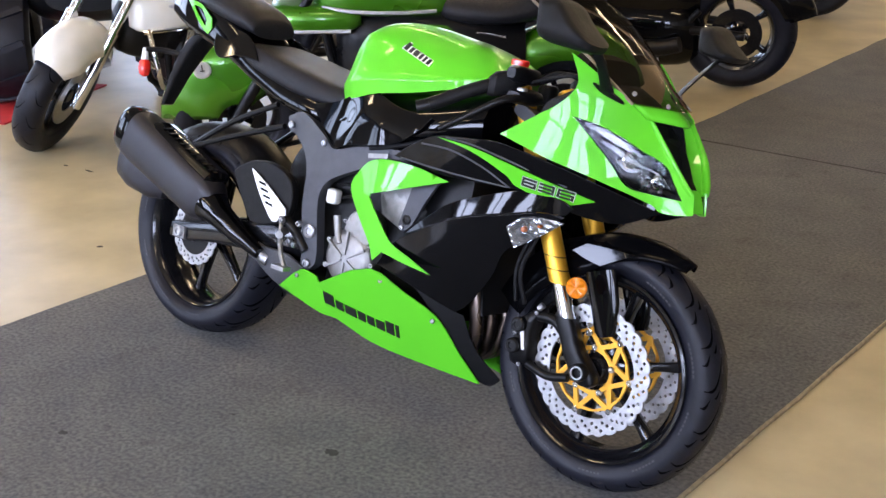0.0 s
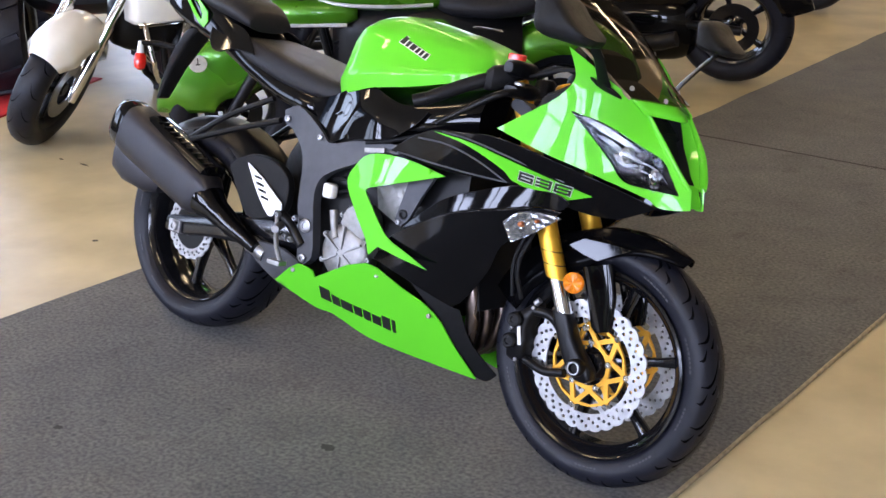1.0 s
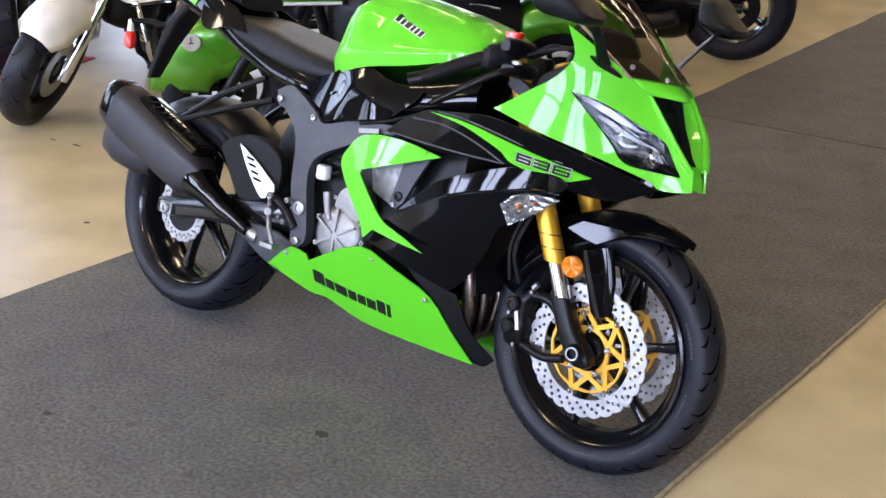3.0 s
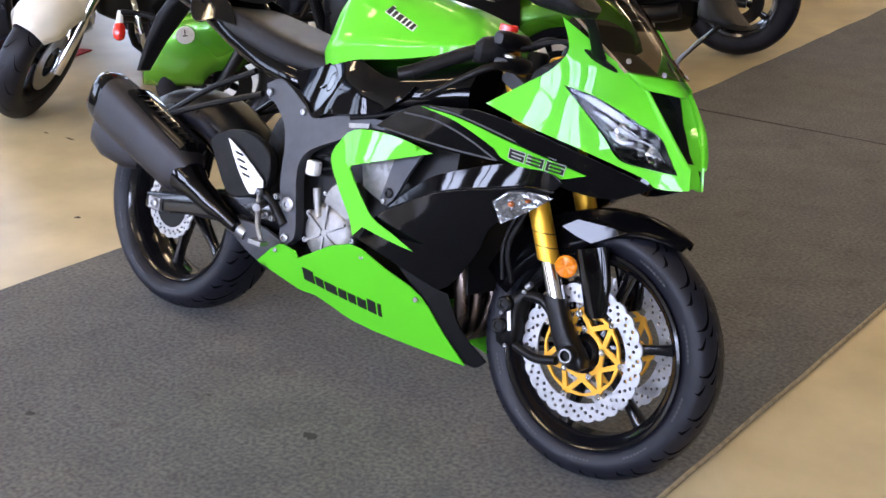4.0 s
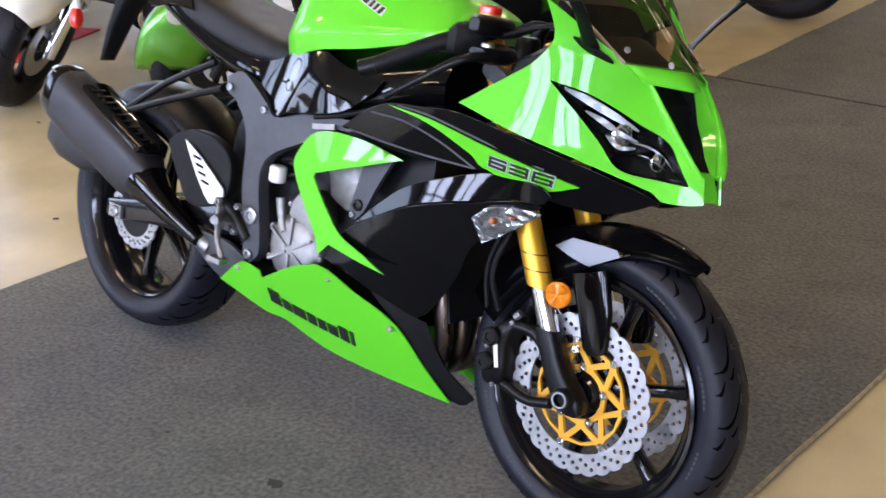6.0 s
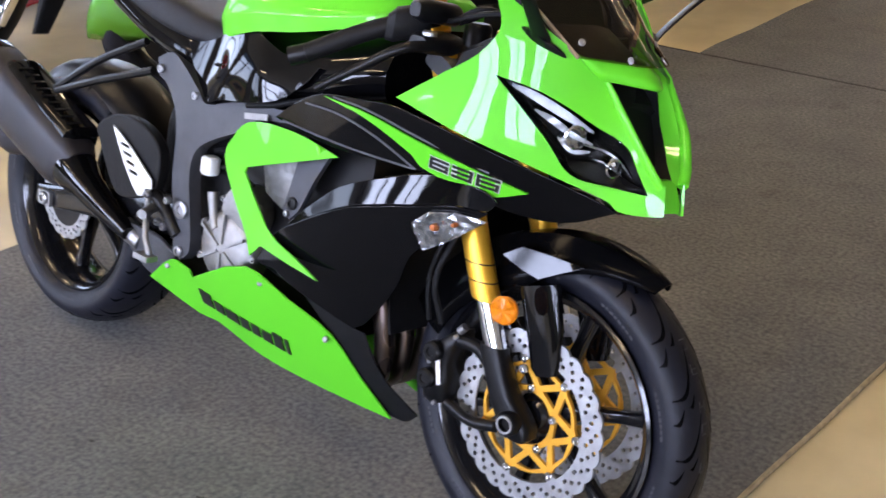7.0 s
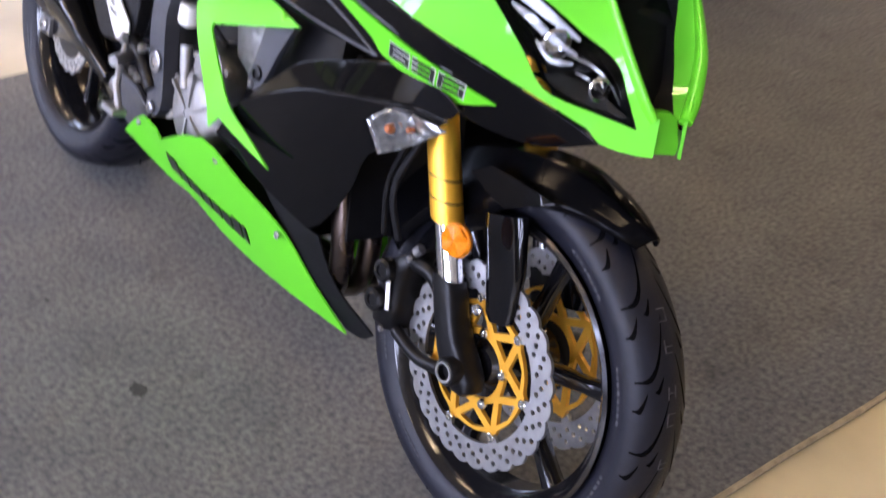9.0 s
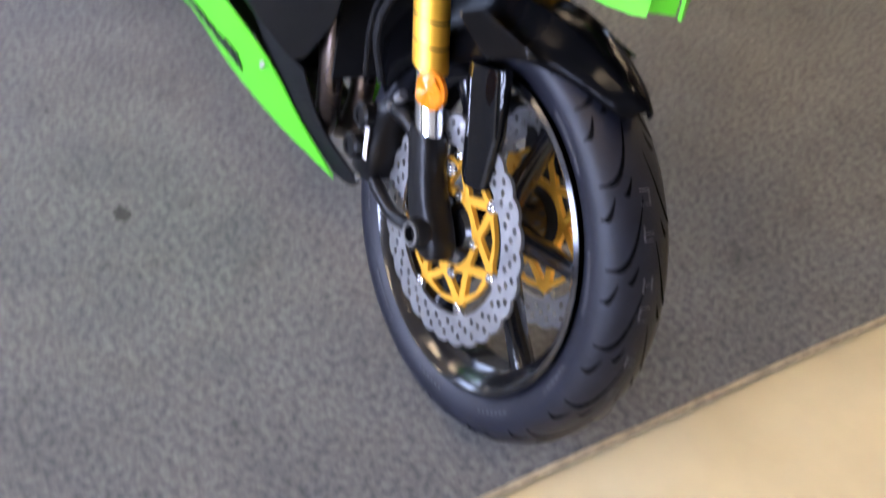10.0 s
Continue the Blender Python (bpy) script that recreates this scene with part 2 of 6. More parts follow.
def oval(c, u, v, a, b, n=24, power=2.5):
    """A superellipse ring round c in the plane of u and v."""
    out = []
    for k in range(n):
        t = math.tau * k / n
        cs, sn = math.cos(t), math.sin(t)
        out.append(Vector(c) + Vector(u) * a * math.copysign(abs(cs) ** (2 / power), cs) + Vector(v) * b * math.copysign(abs(sn) ** (2 / power), sn))
    return out


def bolt(name, p, axis, r, h, mat_, parent, label=""):
    """A hexagon-socket head."""
    bm = lathe([(0, 0.0001), (0, r), (-h * 0.7, r), (-h, r * 0.8), (-h, r * 0.5), (-h * 0.5, r * 0.45), (-h * 0.5, 0.0001)], 14)
    m = Vector((0, -1, 0)).rotation_difference(Vector(axis).normalized()).to_matrix().to_4x4()
    return part(name, moved(bm, Matrix.Translation(p) @ m), mat_, parent, label)


# ---- the showroom
def carpet_material():
    m = material("ribbed_carpet", (0.096, 0.097, 0.098), 0.95, 0, 0, 0.1, 5, 0.35, 900, (0.109, 0.108, 0.104), 0.03)
    nt = m.node_tree
    b = nt.nodes["Principled BSDF"]
    ramp = b.inputs["Base Color"].links[0].from_node
    co = [n for n in nt.nodes if n.type == "TEX_COORD"][0]
    fine = nt.nodes.new("ShaderNodeTexNoise")
    fine.inputs["Scale"].default_value, fine.inputs["Detail"].default_value = 85, 3
    nt.links.new(co.outputs["Object"], fine.inputs["Vector"])
    r2 = nt.nodes.new("ShaderNodeValToRGB")
    r2.color_ramp.elements[0].position, r2.color_ramp.elements[0].color = 0.29, (0.5, 0.52, 0.54, 1)
    r2.color_ramp.elements[1].position, r2.color_ramp.elements[1].color = 0.71, (1.46, 1.44, 1.38, 1)
    nt.links.new(fine.outputs["Fac"], r2.inputs["Fac"])
    stain = nt.nodes.new("ShaderNodeTexNoise")
    stain.inputs["Scale"].default_value, stain.inputs["Detail"].default_value = 9.0, 3
    nt.links.new(co.outputs["Object"], stain.inputs["Vector"])
    r3 = nt.nodes.new("ShaderNodeValToRGB")
    r3.color_ramp.elements[0].position, r3.color_ramp.elements[0].color = 0.26, (0.74, 0.73, 0.71, 1)
    r3.color_ramp.elements[1].position, r3.color_ramp.elements[1].color = 0.4, (1, 1, 1, 1)
    nt.links.new(stain.outputs["Fac"], r3.inputs["Fac"])
    last = ramp.outputs["Color"]
    for extra in (r2, r3):
        mx = nt.nodes.new("ShaderNodeMix")
        mx.data_type, mx.blend_type = "RGBA", "MULTIPLY"
        mx.inputs[0].default_value = 1
        nt.links.new(last, mx.inputs[6])
        nt.links.new(extra.outputs["Color"], mx.inputs[7])
        last = mx.outputs[2]
    nt.links.new(last, b.inputs["Base Color"])
    return m


CARPET = carpet_material()
FLOORM = material("painted_concrete", (0.46, 0.385, 0.225), 0.38, 0, 0.0, 0.13, 3.1, 0.15, 40, (0.52, 0.44, 0.27))
EDGING = material("mat_edging", (0.32, 0.26, 0.16), 0.7, 0, 0, 0.3, 40, 0.5, 300)
WALLM = material("wall_paint", (0.34, 0.3, 0.24), 0.8, 0, 0, 0.05, 3, 0.1, 120)
DARKWALL = material("dark_wall_paint", (0.1, 0.088, 0.07), 0.8, 0, 0, 0.06, 3, 0.1, 120)
GRASSM = material("grass_bank", (0.1, 0.17, 0.035), 0.9, 0, 0, 0.4, 1.5, 0.5, 20, (0.16, 0.2, 0.06))
DIRTM = material("dirt_strip", (0.4, 0.22, 0.09), 0.9, 0, 0, 0.2, 2, 0.4, 15)
CEILM = material("ceiling_panel", (0.28, 0.24, 0.17), 0.9, 0, 0, 0.05, 5)
FRAMEM = material("window_frame_bronze", (0.05, 0.04, 0.03), 0.4, 0.5, 0, 0.1, 20)
ASPHALT = material("asphalt", (0.06, 0.06, 0.06), 0.9, 0, 0, 0.25, 8, 0.5, 60)
LEAFM = material("shrub_leaves", (0.05, 0.1, 0.025), 0.6, 0, 0, 0.5, 3)
# colour of the oil spots, also of the shadow strip in the seam
STAIN_SHADE = material("oil_stain_and_seam_shade", (0.035, 0.033, 0.03), 0.9, 0, 0, 0.3, 90)
X0, X1, Y0, Y1, HZ = -7.0, 8.0, -7.0, 13.0, 3.6


def structure(name, bm, mat_, label, category):
    return tagged(part(name, bm, mat_, None), label, category, kind="structure")


def ground_sheet():
    bm = bmesh.new()
    bmesh.ops.create_grid(bm, x_segments=8, y_segments=8, size=400)
    bmesh.ops.translate(bm, vec=(0, 0, -0.12), verts=bm.verts)
    structure("ground", bm, ASPHALT, "grey asphalt yard outside the showroom", "ground")


ground_sheet()
structure("floor", box(X1 - X0, Y1 - Y0, 0.1, ((X0 + X1) / 2, (Y0 + Y1) / 2, -0.057)), FLOORM, "tan painted concrete showroom floor", "floor")
structure("ceiling", box(X1 - X0, Y1 - Y0, 0.2, ((X0 + X1) / 2, (Y0 + Y1) / 2, HZ + 0.1)), CEILM, "pale panelled showroom ceiling", "ceiling")
structure("wall_north", box(X1 - X0 + 0.4, 0.2, HZ, ((X0 + X1) / 2, Y1 + 0.1, HZ / 2)), WALLM, "beige painted showroom wall", "wall")
structure("wall_east", box(0.2, Y1 - Y0, HZ, (X1 + 0.1, (Y0 + Y1) / 2, HZ / 2)), WALLM, "beige painted showroom wall", "wall")


PIER = 0.5


def glazed_wall(name, along, at, a0, a1, bays):
    """A wall with tall windows: piers, sill and head round real openings."""
    t, sill, head = 0.2, 0.4, 3.42
    bits, pane_w = [], (a1 - a0) / bays

    def add(lo, hi, z0, z1):
        c, s = ((lo + hi) / 2, at), (hi - lo, t)
        if along == "x":
            bits.append(box(s[0], s[1], z1 - z0, (c[0], c[1], (z0 + z1) / 2)))
        else:
            bits.append(box(s[1], s[0], z1 - z0, (c[1], c[0], (z0 + z1) / 2)))

    add(a0, a1, 0, sill)
    add(a0, a1, head, HZ)
    for k in range(bays + 1):
        c = a0 + k * pane_w
        add(max(a0, c - PIER), min(a1, c + PIER), sill, head)
    structure(name, joined(*bits), DARKWALL, "dark showroom wall with tall shop windows", "wall")
    for k in range(bays):
        lo, hi = a0 + k * pane_w + PIER, a0 + (k + 1) * pane_w - PIER
        fr = []
        for p, q, z0, z1 in ((lo, lo + 0.05, sill, head), (hi - 0.05, hi, sill, head), (lo, hi, sill, sill + 0.05), (lo, hi, head - 0.05, head), ((lo + hi) / 2 - 0.04, (lo + hi) / 2 + 0.04, sill, head), (lo, hi, 2.3, 2.36)):
            fr.append(box(q - p, 0.07, z1 - z0, ((p + q) / 2, at, (z0 + z1) / 2)) if along == "x" else box(0.07, q - p, z1 - z0, (at, (p + q) / 2, (z0 + z1) / 2)))
        structure("window_%s_%d" % (along, k + 1), joined(*fr), FRAMEM, "bronze-framed showroom window", "window")


glazed_wall("wall_south", "x", Y0 - 0.1, X0 - 0.2, X1 + 0.2, 6)
glazed_wall("wall_west", "y", X0 - 0.1, Y0, Y1, 7)


def hedge_row():
    """A row of shrubs across the yard, of many small leaf clumps."""
    rng = random.Random(5)
    verts, faces = [], []
    for _ in range(5200):
        x = rng.uniform(-34, 30)
        top = 2.3 + 0.9 * noise.noise((x * 0.23, 3, 0)) + 0.5 * noise.noise((x * 0.9, 7, 0))
        z = top * rng.random() ** 0.6
        c = Vector((x, -21 + rng.uniform(-0.8, 0.8) * (1.2 - z / 4), z - 0.1))
        r = rng.uniform(0.12, 0.3)
        k = len(verts)
        for j in range(4):
            verts.append(c + Vector((rng.uniform(-r, r), rng.uniform(-r, r), rng.uniform(-r, r))))
        faces += [(k, k + 1, k + 2), (k, k + 2, k + 3), (k, k + 3, k + 1)]
    me = bpy.data.meshes.new("shrub_row")
    me.from_pydata(verts, [], faces)
    me.materials.append(LEAFM)
    tagged(new("shrub_row", me), "green shrubs along the far side of the yard", "shrubs", kind="stuff")


hedge_row()
bank = bmesh.new()
bm_rows = [[bank.verts.new((x, y, z + 0.12 * noise.noise((x * 0.3, y, 1)))) for x in range(-36, 33, 4)] for y, z in ((-12.5, -0.09), (-15, 0.35), (-18, 0.75), (-26, 1.0))]
for a, b in zip(bm_rows, bm_rows[1:]):
    for i in range(len(a) - 1):
        bank.faces.new((a[i], b[i], b[i + 1], a[i + 1]))
bmesh.ops.recalc_face_normals(bank, faces=bank.faces)
structure("grass_bank", bank, GRASSM, "green grass bank across the yard", "grass")
structure("dirt_strip", box(68, 2.6, 0.03, (-2, -11.1, -0.11)), DIRTM, "orange-brown dirt strip in the yard", "ground")


def mat_sheet(name, pts, z, label):
    bm = bmesh.new()
    top = [bm.verts.new((x, y, z)) for x, y in pts]
    low = [bm.verts.new((x, y, -0.0065)) for x, y in pts]
    bm.faces.new(top)
    for i in range(len(pts)):
        j = (i + 1) % len(pts)
        bm.faces.new((top[i], low[i], low[j], top[j]))
    bmesh.ops.recalc_face_normals(bm, faces=bm.faces)
    return tagged(part(name, bm, CARPET, None), label, "mat", "runner mats")


MX0, MX1, SEAM = -0.536, 1.615, 2.985


def wavy(x, ya, yb, n, amp, seed):
    return [(x + amp * noise.noise((seed, (ya + (yb - ya) * i / n) * 3, 0)), ya + (yb - ya) * i / n) for i in range(n + 1)]


runner = mat_sheet("floor_mat", wavy(MX1, -4, SEAM + 0.03, 60, 0.006, 1) + wavy(MX0, SEAM - 0.01, -4, 60, 0.01, 2), 0.0, "grey ribbed carpet runner under the green motorcycle")
far_side = [(x + 0.076 - 0.029 * y, y) for x, y in wavy(0.0, 10.5, SEAM + 0.01, 50, 0.012, 4)]
runner2 = mat_sheet("floor_mat", wavy(MX1, SEAM + 0.045, 10.5, 50, 0.006, 3) + far_side, 0.0, "grey ribbed carpet runner continuing along the aisle")
for ob, ya, yb in ((runner, -4, SEAM + 0.03), (runner2, SEAM + 0.045, 10.5)):
    edge = tube([(x + 0.004, y, -0.001) for x, y in wavy(MX1, ya, yb, 60, 0.006, 1 if ya < 0 else 3)], 0.006, 6, 1)
    part("edge_binding", edge, EDGING, ob, "worn brown edge binding")


def stain(x, y, r, seed, z=0.0012, parent=None, flat=0.7):
    bm = bmesh.new()
    vs = [bm.verts.new((x + r * (0.75 + 0.5 * noise.noise((seed, k * 0.7, 1))) * math.cos(k * math.tau / 20), y + r * flat * (0.75 + 0.5 * noise.noise((seed, k * 0.7, 2))) * math.sin(k * math.tau / 20), z)) for k in range(20)]
    bm.faces.new(vs)
    part("stain", bm, STAIN_SHADE, parent or runner, "dark oil spot" if parent is None else "dark scuff mark")


for k, (x, y, r) in enumerate(((0.822, -0.248, 0.028), (0.474, -0.27, 0.008), (0.2, -0.62, 0.02), (1.05, -0.62, 0.018))):
    stain(x, y, r, k * 3.1)


floor_ = bpy.data.objects["floor"]
for k, (x, y, r, fl) in enumerate(((-1.881, 0.836, 0.02, 0.4), (-1.727, 0.85, 0.04, 0.2), (-0.9, 0.3, 0.016, 0.8), (-1.79, 1.2, 0.025, 0.5))):
    stain(x, y, r, 40 + k * 2.3, -0.0055, floor_, fl)
# thin dark strip in the gap, standing in for the seam's shadow
part("seam_edge", tube([(MX0 + (MX1 - MX0) * i / 40, SEAM - 0.005 + 0.022 * (MX0 + (MX1 - MX0) * i / 40) + 0.006 * noise.noise((i * 0.9, 3, 1)), -0.003) for i in range(41)], 0.006, 6, 1), STAIN_SHADE, runner, "dark strip for the shadow in the frayed seam between the runners")


def tube_light(m):
    ob = new("ceiling_light")
    ob.matrix_world = m
    part("housing", box(1.25, 0.22, 0.05, (0, 0, 0.03)), WHITEP, ob)
    lamp = bpy.data.materials.get("lamp_glow")
    if lamp is None:
        lamp = bpy.data.materials.new("lamp_glow")
        lamp.use_nodes = True
        b = lamp.node_tree.nodes["Principled BSDF"]
        b.inputs["Emission Color"].default_value = (1.0, 0.79, 0.44, 1)
        b.inputs["Emission Strength"].default_value = LAMP_GLOW
    for s in (-1, 1):
        part("lamp_tube", moved(tube([(-0.6, 0, 0), (0.6, 0, 0)], 0.02, 10), Matrix.Translation((0, 0.06 * s, -0.015))), lamp, ob, "warm fluorescent tube")
    return tagged(ob, "warm twin-tube ceiling light under the ceiling", "ceiling light", "ceiling lights")


first = None
for cx in (-4.5, -1.5, 1.5):
    for cy in (-4.5, -1.0, 2.5, 6.0, 9.5):
        m = pose(cx, cy, HZ - 0.06)
        first = copy_thing(first, m) if first else tube_light(m)

# ---- the green sport motorcycle
bike = tagged(new("sport_motorcycle"), "lime green and black sport motorcycle leaning on its side stand", "motorcycle")
bike.matrix_world = pose(0, 0.063, 0, 0, 0, -1.25) @ pose(0, 0, 0, -13.18, 0, 0)
FX, FZ, RZ = 1.401, 0.300, 0.315


# wheels
def tyre_profile(r, w, bead):
    h = w / 2
    half = [(h * 0.72, bead), (h * 0.88, bead + 0.012), (h * 0.99, bead + (r - bead) * 0.4), (h * 0.98, bead + (r - bead) * 0.58), (h * 0.86, r - (r - bead) * 0.25), (h * 0.6, r - (r - bead) * 0.1), (h * 0.3, r - (r - bead) * 0.025)]
    line = [(-y, q) for y, q in half] + [(0, r)] + half[::-1]
    line = [(p.x, p.y) for p in catmull([(y, q, 0) for y, q in line], 3)]
    return line + [(h * 0.6, bead - 0.004), (-h * 0.6, bead - 0.004)]


def groove(r, w, bead, y0, y1, a0, a1, width):
    """A curved dark ribbon on the tyre's crown, standing in for a groove's shade."""
    prof = [p for p in tyre_profile(r, w, bead)[:-2] if p[1] > bead + (r - bead) * 0.5]
    ys, rs = [p[0] for p in prof], [p[1] for p in prof]
    n = 9
    rings = []
    for i in range(n):
        s = i / (n - 1)
        y = y0 + (y1 - y0) * s
        a = a0 + (a1 - a0) * (s + 0.35 * math.sin(s * math.pi))
        q = float(np.interp(y, ys, rs)) + 0.0006
        d = width * (0.25 + 0.75 * math.sin(math.pi * min(1, s * 1.1 + 0.05))) / q / 2
        rings.append([(q * math.cos(a + k * d), y, q * math.sin(a + k * d)) for k in (-1, 1)])
    return skin(rings, False, False)


def wheel(name, x, z, r, w, rim_w, spokes, hub, off=0.0):
    bead = 0.2275
    h = rim_w / 2
    m = pose(x, off, z)
    rim = lathe([(-h, bead + 0.003), (-h - 0.003, bead - 0.003), (-h + 0.004, bead - 0.012), (-h + 0.02, bead - 0.018), (-0.02, bead - 0.03), (0.02, bead - 0.03), (h - 0.02, bead - 0.018), (h - 0.004, bead - 0.012), (h + 0.003, bead - 0.003), (h, bead + 0.003), (0.03, bead - 0.018), (-0.03, bead - 0.018)], 72, True)
    ob = part(name, moved(rim, m), RIMB, bike, "gloss black six-spoke rim")
    part("hub", moved(lathe([(-hub, 0.0001), (-hub, 0.026), (-hub * 0.8, 0.04), (hub * 0.8, 0.04), (hub, 0.026), (hub, 0.0001)], 28), m), RIMB, ob)
    for k in range(spokes):
        a = math.tau * k / spokes + 0.27
        u, v = Vector((math.cos(a), 0, math.sin(a))), Vector((-math.sin(a), 0, math.cos(a)))
        rings = [oval(u * q, v, (0, 1, 0), sw, sh, 12, 3) for q, sw, sh in ((0.03, 0.018, 0.028), (0.08, 0.013, 0.02), (0.15, 0.011, 0.016), (0.19, 0.014, 0.017), (0.206, 0.02, 0.018))]
        part("spoke", moved(skin(rings), m), RIMB, ob)
    tyre = part("tyre", moved(lathe(tyre_profile(r, w, bead), 96, True), m), RUBBER, ob, "black road tyre with curved tread grooves")
    gr = []
    n = 18
    for k in range(n):
        for s in (-1, 1):
            a = math.tau * (k + 0.25 * s) / n
            q = s * w / 0.12
            gr.append(groove(r, w, bead, 0.008 * q, 0.056 * q, a + 0.12, a - 0.16, 0.013))
            gr.append(groove(r, w, bead, 0.02 * q, 0.034 * q, a + 0.2, a + 0.14, 0.011))
            gr.append(groove(r, w, bead, 0.044 * q, 0.0575 * q, a + 0.13, a + 0.05, 0.012))
    rng = random.Random(11)
    marks, a = [], 0.2
    while a < 6.4:
        for j in range(rng.randint(5, 9)):
            d = rng.uniform(0.022, 0.034)
            hh = rng.choice((0.009, 0.009, 0.006))
            for s in (-1, 1):
                ring = []
                for q in (bead + 0.021, bead + 0.021 + hh):
                    ring.append([((q) * math.cos(t), s * (w / 2 * (0.945 + 1.0 * (q - bead - 0.021)) + 0.0012), q * math.sin(t)) for t in (a, a + d)])
                marks.append(skin(ring, False, False))
            a += d + 0.014
        a += 0.35
    part("sidewall_mark", moved(joined(*marks), m), MARKM, ob, "faint moulded sidewall bars")["kind"] = "stuff"
    part("tread_groove", moved(joined(*gr), m), GROOVE_SHADE, ob, "dark ribbons for the shade in the tread grooves")["kind"] = "stuff"
    return ob


front_wheel = wheel("front_wheel", FX, FZ, 0.302, 0.106, 0.1, 6, 0.07)
rear_wheel = wheel("rear_wheel", 0.012, RZ, 0.312, 0.178, 0.14, 6, 0.09)


def disc(parent, x, y, z, r_out, r_in, petals, rows, per_row, rtabs=0):
    outer = []
    for k in range(petals * 10):
        a = math.tau * k / (petals * 10)
        q = r_out - 0.006 + 0.006 * abs(math.sin(a * petals / 2)) ** 0.7
        outer.append((q * math.cos(a), q * math.sin(a)))
    inner = []
    for k in range(petals * 8):
        a = math.tau * k / (petals * 8)
        q = r_in - (0.0125 if rtabs and abs((a * rtabs / math.tau + 0.5) % 1 - 0.5) < 0.075 else 0.0)
        inner.append((q * math.cos(a), q * math.sin(a)))
    holes = []
    for j in range(rows):
        q = r_in + 0.011 + (r_out - r_in - 0.024) * j / max(1, rows - 1)
        for k in range(per_row):
            a = math.tau * (k + (j * 0.37)) / per_row
            holes.append(circle(0.0043, 8, q * math.cos(a), q * math.sin(a)))
    return part("brake_disc", moved(plate([outer, inner] + holes, 0.005), pose(x, y, z)), STEEL, parent, "drilled steel petal brake disc")


def carrier(parent, x, y, z):
    n = 7
    outer = []
    for k in range(n * 16):
        a = math.tau * k / (n * 16)
        q = 0.098 + 0.0085 * max(0, math.cos(a * n)) ** 6
        outer.append((q * math.cos(a), q * math.sin(a)))
    holes = [circle(0.048, 40)]
    for k in range(n):
        for flip in (0, 1):
            a = math.tau * (k + flip * 0.5) / n
            tri = [(0.091, -0.3), (0.094, 0.0), (0.091, 0.3), (0.066, 0.0)] if flip else [(0.06, -0.3), (0.06, 0.3), (0.09, 0.0)]
            tri = [(q * math.cos(a + d), q * math.sin(a + d)) for q, d in tri]
            holes.append([(p[0], p[1]) for p in catmull([(u, v, 0) for u, v in tri], 3, True, 20)])
    return part("disc_carrier", moved(plate([outer] + holes, 0.007), pose(x, y, z)), GOLDP, parent, "gold open-work disc carrier")


rng = random.Random(4)
bits, a = [], radians(-34)
for k in range(9):
    # one chalked sign: two or three short strokes
    for d0, d1, y0, y1 in rng.sample(((0, 0.004, 0, 0.016), (0.055, 0.061, 0, 0.016), (0, 0.058, 0, 0.003), (0, 0.058, 0.013, 0.016), (0.027, 0.033, 0, 0.016)), 3):
        bits.append(skin([[(0.3026 * math.cos(a + t), y - 0.012, 0.3026 * math.sin(a + t)) for y in (y0, y1)] for t in (d0, d1)], False, False))
    a += 0.1 + rng.uniform(0.0, 0.12)
part("crown_mark", moved(joined(*bits), pose(FX, 0, FZ)), CHALK, front_wheel, "faint chalky signs on the crown")["kind"] = "stuff"

for s in (-1, 1):
    disc(front_wheel, FX, 0.076 * s, FZ, 0.157, 0.115, 28, 3, 28, 7)
    carrier(front_wheel, FX, 0.072 * s, FZ)
    for k in range(7):
        a = math.tau * k / 7
        bolt("rivet", (FX + 0.1055 * math.cos(a), 0.079 * s, FZ + 0.1055 * math.sin(a)), (0, s, 0), 0.0075, 0.004, CHROME, front_wheel)
    for k in range(5):
        a = math.tau * k / 5 + 0.3
        bolt("disc_bolt", (FX + 0.056 * math.cos(a), 0.077 * s, FZ + 0.056 * math.sin(a)), (0, s, 0), 0.008, 0.006, CHROME, front_wheel)
disc(rear_wheel, 0.012, -0.085, RZ, 0.1, 0.068, 18, 2, 24)
part("disc_carrier", moved(plate([circle(0.08, 40), circle(0.03, 24)], 0.008), pose(0, -0.083, RZ)), SATIN, rear_wheel)


# front fork
def fork_at(z, y):
    return Vector((1.29 - (z - 0.505) * 0.47, y, z))


